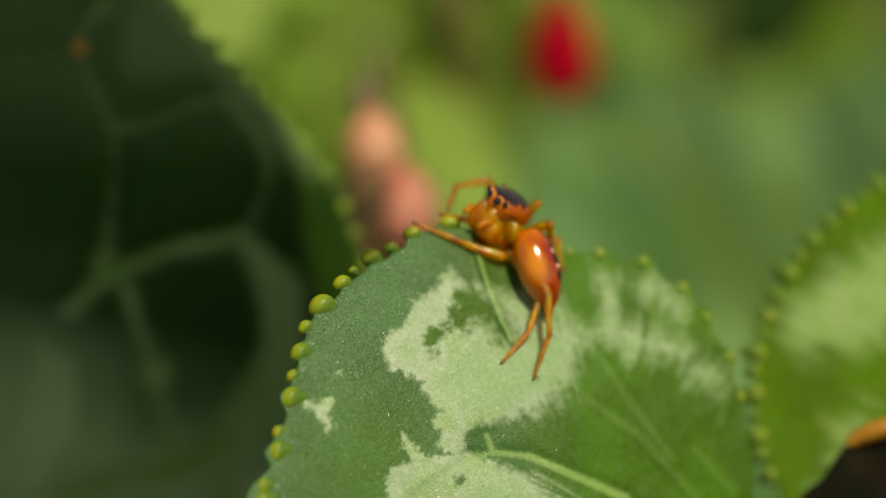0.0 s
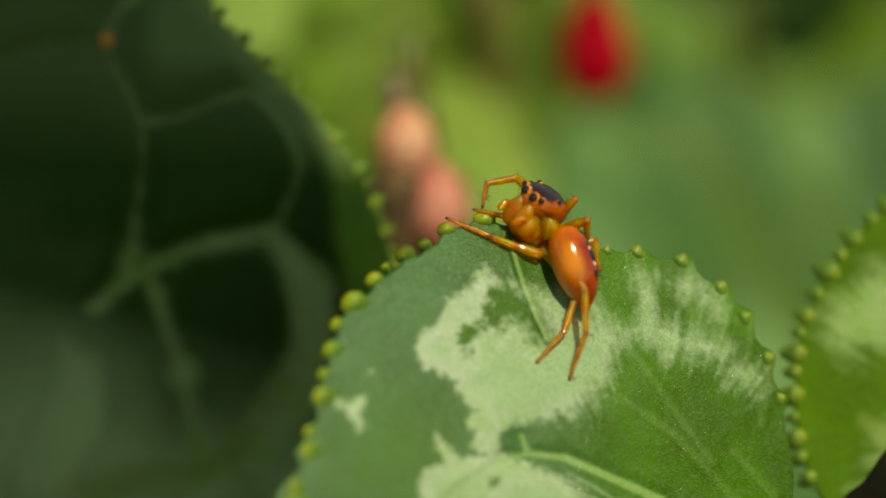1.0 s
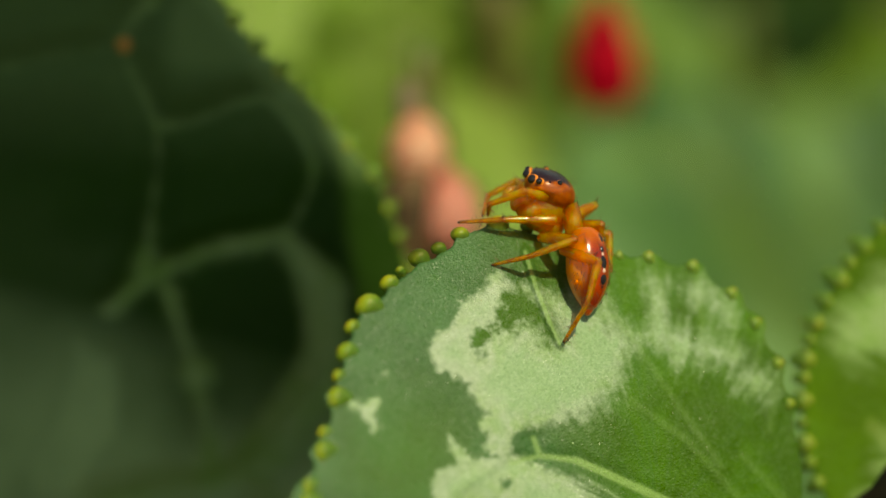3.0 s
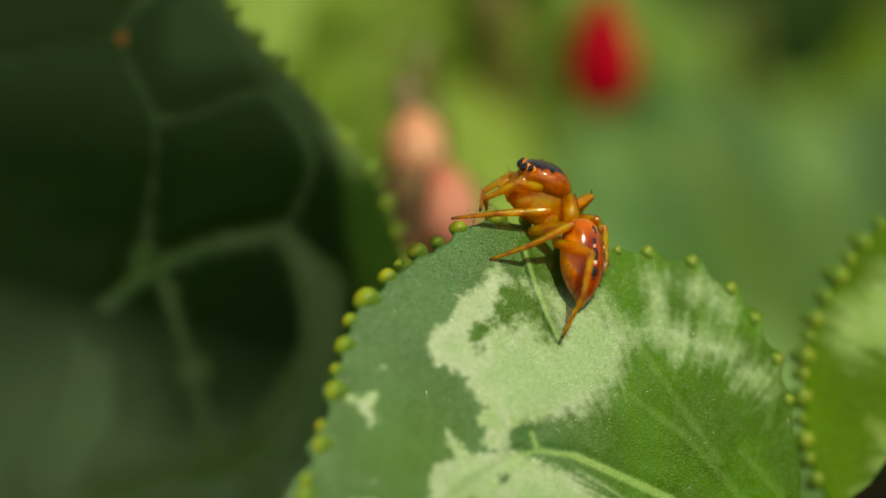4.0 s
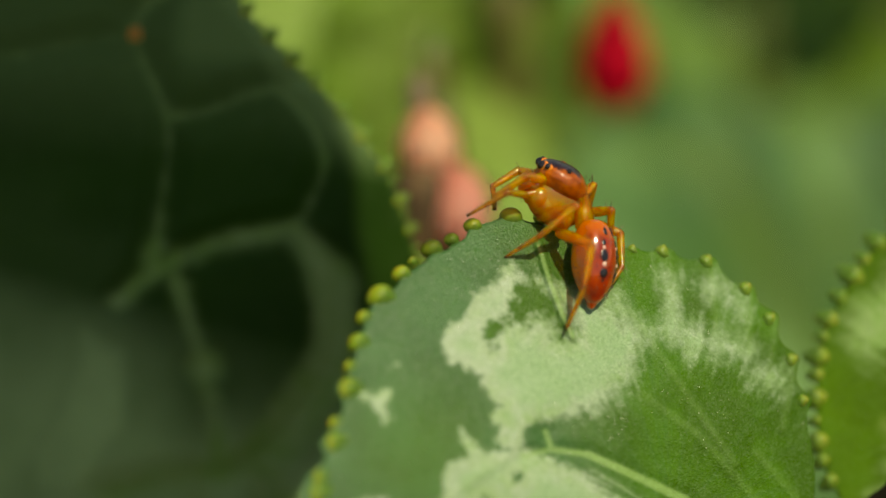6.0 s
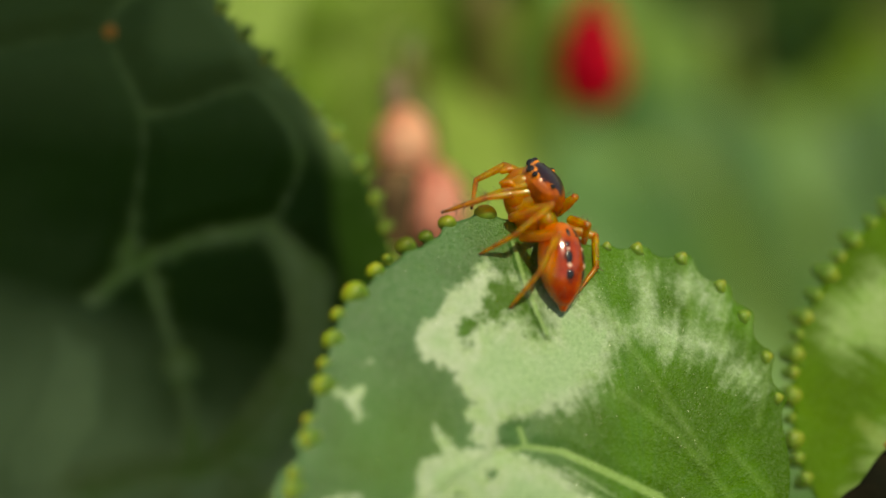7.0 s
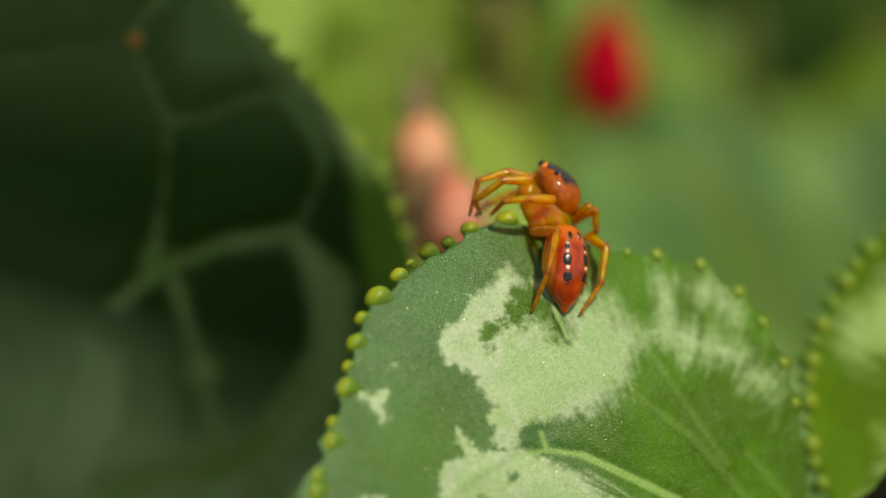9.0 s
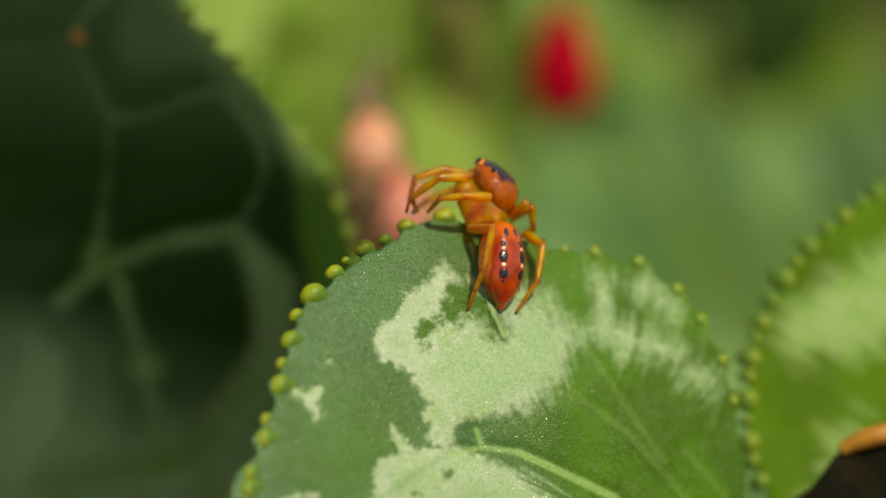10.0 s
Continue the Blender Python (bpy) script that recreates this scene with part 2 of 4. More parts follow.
def tube(bm, points, radii, sides=10):
    """A tapered limb through the points, closed at both ends."""
    points = [Vector(p) for p in points]
    rings = []
    for i, p in enumerate(points):
        way = (points[min(i + 1, len(points) - 1)] - points[max(i - 1, 0)]).normalized()
        a = way.orthogonal().normalized() if not rings else (a - way * a.dot(way)).normalized()
        b = way.cross(a)
        rings.append([bm.verts.new(p + (a * math.cos(k) + b * math.sin(k)) * radii[i]) for k in (2 * math.pi * j / sides for j in range(sides))])
    for r, s in zip(rings, rings[1:]):
        for j in range(sides):
            bm.faces.new((r[j], r[(j + 1) % sides], s[(j + 1) % sides], s[j]))
    bm.faces.new(rings[0][::-1])
    bm.faces.new(rings[-1])


def spline(points, n, closed=False):
    """A smooth curve through the points, n samples a span."""
    pts, out, k = [np.array(p, float) for p in points], [], len(points)
    for i in range(k if closed else k - 1):
        p0, p1, p2, p3 = (pts[j % k] if closed else pts[min(max(j, 0), k - 1)] for j in (i - 1, i, i + 1, i + 2))
        for s in np.linspace(0, 1, n, endpoint=False):
            out.append(0.5 * (2 * p1 + (p2 - p0) * s + (2 * p0 - 5 * p1 + 4 * p2 - p3) * s ** 2 + (3 * p1 - p0 - 3 * p2 + p3) * s ** 3))
    if not closed:
        out.append(pts[-1])
    return np.array(out)


def nearest(x, z, strokes):
    """Distance to the nearest stroke, less its half width: below nought inside."""
    d = np.full(x.shape, 1e3)
    for x1, z1, x2, z2, r in strokes:
        dx, dz = x2 - x1, z2 - z1
        s = np.clip(((x - x1) * dx + (z - z1) * dz) / (dx * dx + dz * dz + 1e-9), 0, 1)
        d = np.minimum(d, np.hypot(x - x1 - s * dx, z - z1 - s * dz) - r)
    return d


def within(x, z, corners):
    """Signed distance to a closed outline, above nought inside."""
    d, inside = np.full(x.shape, 1e3), np.zeros(x.shape, bool)
    for (x1, z1), (x2, z2) in zip(corners, corners[1:] + corners[:1]):
        dx, dz = x2 - x1, z2 - z1
        s = np.clip(((x - x1) * dx + (z - z1) * dz) / (dx * dx + dz * dz + 1e-9), 0, 1)
        d = np.minimum(d, np.hypot(x - x1 - s * dx, z - z1 - s * dz))
        crosses = (z1 > z) != (z2 > z)
        inside ^= crosses & (x < x1 + (z - z1) * dx / (dz if dz else 1e-9))
    return np.where(inside, d, -d)


def blade(name, parent, base, outline, heart, depth, fields, mat, rings=60, thick=0.35, label="", place=None):
    """A leaf blade: rings from its heart to its outline, a back a little behind, and a rounded rim."""
    n = len(outline)
    s = np.linspace(0, 1, rings + 1)[1:] ** 0.85
    x = np.concatenate([[heart[0]], (heart[0] + s[:, None] * (outline[:, 0] - heart[0])).ravel()])
    z = np.concatenate([[heart[1]], (heart[1] + s[:, None] * (outline[:, 1] - heart[1])).ravel()])
    rim = np.concatenate([[0], np.repeat(s, n)])
    y = depth(x, z)
    back = np.where(rim > 0.995, thick * 0.5, thick)
    front = np.stack([x, y + np.where(rim > 0.995, thick * 0.25, 0), z], 1)
    rear = np.stack([x, y + back, z], 1)
    co = np.concatenate([front, rear])
    if place is not None:
        co = co @ np.array(place.to_3x3()).T + np.array(place.translation)
    m, faces = len(x), []
    i = np.arange(n)
    j = (i + 1) % n
    for o, flip in ((0, False), (m, True)):
        tri = np.stack([np.full(n, o), o + 1 + i, o + 1 + j], 1)
        faces += (tri[:, ::-1] if flip else tri).tolist()
        for k in range(rings - 1):
            a = o + 1 + k * n
            quad = np.stack([a + i, a + n + i, a + n + j, a + j], 1)
            faces += (quad[:, ::-1] if flip else quad).tolist()
    a, b = 1 + (rings - 1) * n, m + 1 + (rings - 1) * n
    faces += np.stack([a + i, b + i, b + j, a + j], 1).tolist()
    me = bpy.data.meshes.new(name)
    me.from_pydata(((co - np.array(base)) * MM).tolist(), [], faces)
    me.polygons.foreach_set("use_smooth", [True] * len(me.polygons))
    for key, values in fields(x, z).items():
        at = me.attributes.new(key, "FLOAT", "POINT")
        at.data.foreach_set("value", np.concatenate([values, values]).astype(np.float32))
    me.update()
    me.materials.append(mat)
    ob = new(name, me)
    ob.parent = parent
    return tagged(ob, label)


def tooth_mesh(mat, point=0.0):
    """A swollen gland that runs out into the blade behind it, round or drawn to a point."""
    bm = bmesh.new()
    blob(bm, (0, 0, 0), (0.95, 0.72, 0.98), u=18, v=12)
    for v in bm.verts:
        if v.co.x < 0:
            k = min(1.0, -v.co.x / 0.95)
            v.co.x *= 1.0 + 0.55 * k
            v.co.z *= 1 - 0.15 * k
            v.co.y = v.co.y * (1 - 0.4 * k) + 0.55 * k
        else:
            k = point * v.co.x / 0.95
            v.co.z *= 1 - 0.55 * k
            v.co.y *= 1 - 0.45 * k
            v.co.x *= 1 + 0.35 * k
        v.co.z += 0.12 * v.co.x
        v.co += Vector((0.05, 0.04, 0.05)) * noise.noise(v.co * 1.7)
    me = bpy.data.meshes.new("tooth")
    bmesh.ops.scale(bm, verts=bm.verts, vec=(MM, MM, MM))
    for f in bm.faces:
        f.smooth = True
    bm.to_mesh(me)
    bm.free()
    me.materials.append(mat)
    return me


TOOTH_MESH, GREEN_MESH, SUNLIT_MESH = tooth_mesh(TOOTH), tooth_mesh(TOOTH_GREEN, 0.55), tooth_mesh(TOOTH_SUNLIT, 0.6)


def teeth(parent, base, spots, mesh=TOOTH_MESH):
    """Gland-tipped teeth along a rim: place, outward angle, size."""
    for (x, y, z), turn, size in spots:
        t = new("tooth", mesh)
        t.parent = parent
        t.matrix_local = Matrix.Translation((Vector((x, y, z)) - Vector(base)) * MM) @ Matrix.Rotation(-turn, 4, "Y") @ Matrix.Diagonal((size, size, size, 1))


def rim_spots(outline, depth, gaps, start, stop, big, small, rng):
    """Walks along the rim and sets a large tooth, then a small one, by turns."""
    seg = np.hypot(*np.diff(outline, axis=0).T)
    run = np.concatenate([[0], np.cumsum(seg)])
    out, at, k = [], run[start], 0
    while at < run[stop]:
        i = min(int(np.searchsorted(run, at)), len(outline) - 2)
        p, way = outline[i], outline[i + 1] - outline[i - 1]
        way = way / np.hypot(*way)
        nx, nz = -way[1], way[0]
        size = (big if k % 2 == 0 else small) * rng.uniform(0.85, 1.15)
        out.append(((p[0] - nx * size * 0.15, float(depth(p[0], p[1])) + 0.1, p[1] - nz * size * 0.15), math.atan2(nz, nx), size))
        at += gaps * rng.uniform(0.8, 1.2) * (1.0 if k % 2 else 0.85)
        k += 1
    return out


def stalk(parent, top, length, r, base, bend=(0, 0, 0)):
    bm = bmesh.new()
    top, low = Vector(top), Vector(top) + DOWN * length + Vector(bend)
    mid = (top + low) / 2 + Vector((1.5, 3.0, -2.0))
    pts = [Vector(p) for p in spline([top, mid, low], 10)]
    tube(bm, pts, [r * (0.8 + 0.5 * i / len(pts)) for i in range(len(pts))])
    return part("stalk", bm, STALK, parent, "slender green-brown leaf stalk", base)


# ---- ground ----
bm = bmesh.new()
size = 60
grid = bmesh.ops.create_grid(bm, x_segments=size, y_segments=size, size=30)["verts"]
for v in grid:
    v.co.x, v.co.y = v.co.x * abs(v.co.x) / 15, v.co.y * abs(v.co.y) / 15
    v.co.z = 0.006 * noise.noise(v.co * 25) if v.co.length < 2 else 0
me = bpy.data.meshes.new("ground")
bm.to_mesh(me)
bm.free()
me.materials.append(SOIL)
tagged(new("ground", me), "dark crumbly garden soil under the plants", "ground", kind="structure")


# ---- the leaf that carries the spider ----
def lobe_depth(x, z):
    """The blade leans back to the top and curls away to one side."""
    d = 2.275 + 0.381 * x + 0.550 * z + 0.0040 * x * x - 0.0026 * x * z + 0.0217 * np.maximum(z, -13) ** 2
    d = d + 0.14 * np.exp(-(nearest(x, z, VEINS) / 0.35) ** 2) - 0.07 * np.exp(-(nearest(x, z, FAINT) / 0.22) ** 2) - 0.22 * np.exp(-(nearest(x, z, FOLD) / 0.16) ** 2)
    d = d + 0.07 * np.sin(0.95 * x + 0.8 * z + 1.0) * np.cos(0.55 * x - 0.9 * z) * np.clip((x + 1) / 4, 0.3, 1)
    return d + 0.05 * np.sin(x * 1.3 + 2 * np.cos(z * 0.9)) * np.cos(z * 1.1)


# the silver marbling: outlines of its patches, of the green islands in them, and single strokes
MAIN = ((1.74, -0.54), (2.25, -1.02), (3.01, -1.29), (4.12, -1.73), (4.91, -1.46), (5.47, -1.84), (6.25, -2.44), (6.98, -2.95), (7.25, -3.5), (6.74, -4.04), (6.33, -4.81), (5.87, -5.68),
        (5.19, -6.28), (4.08, -6.48), (2.86, -6.55), (2.31, -6.76), (2.2, -7.58), (1.43, -7.78), (1.17, -7.31), (1.33, -6.81), (0.95, -6.53), (1.44, -6.02), (1.04, -5.73), (0.67, -5.41),
        (0.52, -4.93), (-0.2, -4.54), (-0.68, -4.49), (-0.92, -4), (-0.96, -3.46), (-0.79, -2.98), (-0.2, -2.77), (0.17, -2.27), (0.26, -1.83), (0.79, -1.55), (1.19, -1.29), (1.45, -0.89))
SHOULDER = ((6.36, -2.61), (7.26, -2.88), (7.63, -2.29), (7.69, -1.73), (7.41, -1.07), (7.76, -0.62), (8.21, -1.06), (8.53, -1.84), (8.86, -2.62), (9.42, -3.07), (10.23, -2.96),
            (10.92, -3.3), (11.59, -4.08), (11.35, -4.52), (10.66, -4.63), (9.74, -4.4), (8.6, -4.06), (7.47, -3.76), (6.56, -4.15))
LOWER = ((-0.95, -8.56), (-0.57, -8.07), (0.35, -7.94), (1.22, -7.78), (1.98, -7.68), (2.64, -7.8), (2.86, -8.13), (3.74, -8.42), (4.51, -8.65), (5.4, -9.26), (6.29, -10.04), (7.42, -11.38),
         (1.88, -12.1), (-1.59, -11.15), (-1.17, -9.88), (-0.73, -9.57), (-0.91, -9.03))
SPUR = ((-0.35, -6.86), (-0.05, -7.01), (0.13, -7.44), (0.56, -7.77), (0.78, -8.03), (0.24, -7.94), (-0.13, -7.44))
SPOT = ((-4.08, -5.47), (-3.55, -5.63), (-2.95, -5.38), (-2.84, -5.59), (-3.07, -5.91), (-2.85, -6.55), (-3.11, -6.65), (-3.44, -6.18), (-3.76, -5.84))
FINGER = ((2.77, -2.51), (3.22, -2.82), (3.5, -3.52), (3.12, -3.48))
ISLAND = ((1.89, -1.51), (2.67, -1.24), (3.56, -1.84), (3.89, -2.61), (4.1, -3.48), (3.76, -3.74), (3.32, -3.48), (2.88, -2.71), (2.55, -2.86), (2.22, -3.14), (1.78, -2.93), (1.33, -3.25),
          (0.78, -3.42), (0.92, -2.92), (1.56, -2.77), (1.78, -2.27))
FLECKS = ((9.0, -1.29, 9.92, -1.62, 0.14), (11.81, -4.86, 12.26, -5.31, 0.12), (10.6, -2.0, 10.9, -2.5, 0.08), (-3.0, -4.55, -2.7, -4.45, 0.03), (-4.2, -9.7, -3.2, -9.6, 0.15))
HOLES = ((1.05, -3.86, 1.15, -3.8, 0.12), (1.98, -8.82, 2.0, -8.8, 0.22), (0.67, -9.59, 0.8, -9.6, 0.2), (5.92, -1.73, 6.9, -2.7, 0.10), (5.13, -1.95, 6.1, -2.8, 0.05), (9.5, -2.2, 10.0, -2.6, 0.3),
         (8.9, -2.0, 9.2, -2.3, 0.15), (1.3, -0.75, 1.25, -1.0, 0.05))
VEINS = ((3.32, -7.75, 4.74, -7.96, 0.04), (4.74, -7.96, 5.85, -8.46, 0.07), (5.85, -8.46, 7.19, -9.1, 0.08), (7.19, -9.1, 8.55, -9.76, 0.09), (8.55, -9.76, 10.8, -12.4, 0.1), (3.08, -7.07, 3.32, -7.75, 0.03),
         (3.32, -7.75, 2.2, -8.0, 0.03))
FOLD = ((2.84, 0.15, 3.23, -1.18, 0.03), (3.23, -1.18, 3.77, -2.6, 0.03), (3.77, -2.6, 4.15, -3.44, 0.01))
FAINT = ((6.6, -2.6, 8.6, -5.5, 0.03), (1.5, -8.0, -1.2, -9.9, 0.04), (7.0, -5.7, 9.2, -7.3, 0.04), (9.2, -7.3, 11.5, -9.9, 0.04), (11.5, -8.0, 13.1, -9.8, 0.03),
         (8.6, -5.5, 10.6, -8.4, 0.03), (9.7, -0.3, 9.9, -3.0, 0.02), (11.4, -1.3, 11.2, -4.2, 0.02), (12.4, -2.7, 12.0, -5.5, 0.02), (13.2, -4.2, 12.6, -7.0, 0.02), (8.0, 0.1, 8.3, -1.8, 0.02))


def feather(x, z, heart, rng, many=16):
    """Fine streaks that run out from the heart of a leaf, as its small veins do."""
    a, r = np.arctan2(z - heart[1], x - heart[0]), np.hypot(x - heart[0], z - heart[1])
    out = 0 * x
    for k in range(many):
        f = 14 * 1.17 ** k
        out = out + np.sin(f * a + rng.uniform(0.3, 1.1) * r * rng.choice((-1, 1)) + rng.uniform(0, 6.28)) / (k + 3) ** 0.5
    return out / many ** 0.5


def lobe_fields(x, z):
    patch = within(x, z, MAIN)
    for corners, gain in ((SHOULDER, -0.36), (LOWER, 0), (SPUR, 0), (SPOT, 0)):
        patch = np.maximum(patch, within(x, z, corners) + gain)
    patch = np.maximum(patch, -nearest(x, z, FLECKS))
    island = np.minimum(within(x, z, ISLAND), -within(x, z, FINGER))
    patch = np.minimum(np.minimum(patch, -island), nearest(x, z, HOLES))
    veins = np.exp(-(np.maximum(nearest(x, z, VEINS), 0) / 0.08) ** 2) * np.clip(0.45 + 0.06 * x, 0.2, 0.75)
    veins = np.maximum(veins, 0.5 * np.exp(-(np.maximum(nearest(x, z, FOLD), 0) / 0.07) ** 2))
    veins = np.maximum(veins, 0.13 * np.exp(-(np.maximum(nearest(x, z, FAINT), 0) / 0.14) ** 2))
    young = 1 / (1 + np.exp(-(x - 4.6 + 0.25 * (z + 6)) * 0.9))
    soft = young
    streaks = feather(x, z, (8.2, -10.5), random.Random(21))
    patch = patch + soft * (0.85 * streaks + 0.05)
    young = np.maximum(young, 0.75 * np.clip(1 + 2 * within(x, z, ISLAND), 0, 1))
    young = np.clip(young + 0.35 * soft * streaks, 0, 1)
    young = np.maximum(young, 0.60 * np.exp(-((x + 1.6) / 2.8) ** 2 - ((z + 7.8) / 2.8) ** 2))
    return {"pale": np.clip(patch, -3, 3), "vein": veins, "young": young, "soft": soft}


TEETH = ((-5.75, -9.33, .42), (-5.67, -8.70, .34), (-5.18, -7.41, .40), (-5.10, -6.67, .27), (-4.68, -5.36, .45), (-4.54, -4.51, .26), (-4.29, -3.59, .40),
         (-4.04, -2.63, .30), (-3.47, -1.77, .50), (-2.61, -0.92, .35), (-2.13, -0.46, .17), (-1.45, 0.09, .39), (-0.64, 0.42, .28), (0.2, 0.98, .34), (1.72, 1.38, .42), (2.9, 1.3, .26),
         (6.63, 0.14, .24), (7.89, 0.10, .34), (9.72, -0.30, .36), (11.31, -1.42, .36), (12.28, -2.65, .36), (13.17, -4.31, .34), (13.60, -5.95, .30))


def scallop(rim, marks, heart, reach=0.5):
    """Draws the rim out towards each tooth, so that teeth grow from the blade."""
    out = rim.copy()
    way = rim - np.array(heart)
    way = way / np.hypot(way[:, 0], way[:, 1])[:, None]
    for x, z, size in marks:
        d = np.hypot(rim[:, 0] - x, rim[:, 1] - z)
        out += way * ((2.0 * reach if x < 5 else 3.0 * reach) * size * np.exp(-(d / ((1.0 if x < 5 else 1.5) * size)) ** 2) - 0.03)[:, None] * (d < 1.5)[:, None]
    return out


def perched_leaf():
    base = (9.0, 0, -16)
    leaf = thing("cyclamen_leaf", base, "toothed green cyclamen leaf with silver-grey marbling, upright", "leaf")
    rim = spline(((-6.35, -10.6), (-5.42, -7.9), (-4.90, -6.42), (-4.50, -4.94), (-3.85, -2.7), (-3.15, -1.94), (-1.85, -0.60), (-0.42, 0.20), (0.24, 0.74), (1.02, 1.10), (2.3, 1.12), (4.15, 0.62), (6.3, -0.04),
                  (7.31, -0.13), (8.68, -0.35), (10.0, -0.75), (10.75, -1.45), (11.5, -1.95), (12.55, -3.6), (13.2, -5.2), (13.65, -7.2), (13.85, -9.8), (12.8, -14.5), (10.0, -17.5), (8.6, -15.8), (5.5, -19.5), (0.0, -20.5), (-4.5, -16.5)), 40, True)[::-1]
    rim = scallop(rim, TEETH, (4.0, -7.5))
    blade("blade", leaf, base, rim, (8.2, -10.5), lobe_depth, lobe_fields, LEAF, rings=150, thick=0.3)
    spots = []
    for x, z, size in TEETH:
        out, sink = math.atan2(z + 7.5, x - 4.0), 0.42 if x < 5 else 0.85
        x, z = x - sink * size * math.cos(out), z - sink * size * math.sin(out)
        spots.append(((x, float(lobe_depth(np.array(x), np.array(z))) + (0.10 if x < 5 else 0.04), z), out, size * (1.08 if x < 5 else 0.92)))
    teeth(leaf, base, [s for s in spots if s[0][0] < 5])
    teeth(leaf, base, [s for s in spots if s[0][0] >= 5], GREEN_MESH)
    stalk(leaf, (9.0, float(lobe_depth(np.array(9.0), np.array(-16.0))) + 0.5, -16), 92, 1.0, base)
    return leaf


perched_leaf()


# ---- the netted leaf beside it, in shade ----
NET = ((-18.8, 7.8, -13.6, 8.8, 0.14), (-12.3, 10.6, -13.6, 8.8, 0.36), (-13.6, 8.8, -12.22, 5.33, 0.26), (-12.22, 5.33, -12.4, 2.55, 0.26), (-12.4, 2.55, -12.9, -0.9, 0.20), (-12.22, 5.33, -10.7, 5.57, 0.32),
       (-10.7, 5.57, -8.6, 6.39, 0.24), (-8.6, 6.39, -7.5, 6.44, 0.28), (-7.5, 6.44, -6.15, 4.9, 0.28), (-6.15, 4.9, -5.76, 3.5, 0.26), (-5.76, 3.5, -6.3, 1.9, 0.24), (-6.3, 1.9, -7.11, 0.94, 0.26),
       (-7.11, 0.94, -9.56, 0.35, 0.30), (-9.56, 0.35, -12.13, -0.59, 0.22), (-12.13, -0.59, -14.3, -2.2, 0.10))
NET_LOW = ((-7.11, 0.94, -5.6, -0.92, 0.36), (-5.6, -0.92, -5.36, -2.32, 0.36), (-5.36, -2.32, -5.6, -4.9, 0.34), (-5.6, -4.9, -7.0, -7.02, 0.40), (-7.0, -7.02, -8.64, -8.91, 0.42),
           (-8.64, -8.91, -10.75, -9.5, 0.36), (-10.75, -9.5, -14.98, -10.34, 0.36), (-11.9, -1.18, -10.97, -4.21, 0.04), (-10.85, -4.9, -10.7, -5.1, 0.36), (-10.7, -5.1, -10.2, -8.8, 0.05),
           (-7.58, 6.44, -6.5, 6.9, 0.12), (-10.75, -9.5, -11.2, -11.5, 0.3), (-8.64, -8.91, -7.8, -10.8, 0.3))
LIT_BLOTCH = ((-15.6, -3.7), (-14.3, -4.4), (-14.0, -6.1), (-13.9, -7.5), (-14.7, -8.5), (-15.4, -10.4), (-18.0, -10.4), (-18.1, -8.2), (-17.1, -6.8), (-16.1, -4.9))
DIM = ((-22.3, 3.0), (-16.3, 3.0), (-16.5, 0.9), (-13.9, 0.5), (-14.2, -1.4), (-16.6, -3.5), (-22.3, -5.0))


def rounded(strokes, n=5):
    """Bends chains of strokes into smooth curves."""
    out, chain = [], [strokes[0]]
    for s in (*strokes[1:], None):
        if s and s[:2] == chain[-1][2:4]:
            chain.append(s)
            continue
        pts = spline([chain[0][:2], *(c[2:4] for c in chain)], n)
        out += [(*a, *b, chain[min(i // n, len(chain) - 1)][4]) for i, (a, b) in enumerate(zip(pts, pts[1:]))]
        chain = [s]
    return out


NETTING = rounded(NET + NET_LOW)


def netted_depth(x, z):
    d = np.clip(nearest(x, z, NETTING), -0.3, 0.9)
    return 13.1 - 0.12 * z + 0.0012 * (x + 12) ** 2 - 0.35 * d


def netted_fields(x, z):
    d = nearest(x, z, NETTING)
    # stronger light on the lower part, painted in as the young tone
    low = np.clip(0.6 + 0.6 * within(x, z, LIT_BLOTCH), 0, 1) * (0.85 + 0.15 * np.sin(1.1 * x - 0.6 * z + np.sin(0.8 * z)))
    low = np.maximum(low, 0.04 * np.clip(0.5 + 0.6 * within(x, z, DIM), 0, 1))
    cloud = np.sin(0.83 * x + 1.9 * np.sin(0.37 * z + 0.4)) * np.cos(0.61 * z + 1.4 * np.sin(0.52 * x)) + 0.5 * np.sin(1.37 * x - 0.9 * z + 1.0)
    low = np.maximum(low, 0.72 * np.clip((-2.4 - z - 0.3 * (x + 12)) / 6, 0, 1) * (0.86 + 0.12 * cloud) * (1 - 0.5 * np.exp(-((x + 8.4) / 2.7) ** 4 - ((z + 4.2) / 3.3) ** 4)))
    # skylight on the flank by the rim and the upper end, put into the colour
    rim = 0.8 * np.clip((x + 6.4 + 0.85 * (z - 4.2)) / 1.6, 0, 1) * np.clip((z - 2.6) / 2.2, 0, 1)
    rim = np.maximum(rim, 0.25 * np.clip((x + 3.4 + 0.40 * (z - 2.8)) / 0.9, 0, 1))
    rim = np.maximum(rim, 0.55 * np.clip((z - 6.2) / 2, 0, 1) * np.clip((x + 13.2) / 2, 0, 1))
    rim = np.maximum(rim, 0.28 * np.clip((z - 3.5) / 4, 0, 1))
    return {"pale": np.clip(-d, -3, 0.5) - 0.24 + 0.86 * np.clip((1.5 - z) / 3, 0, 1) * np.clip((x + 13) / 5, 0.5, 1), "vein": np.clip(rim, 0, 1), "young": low}


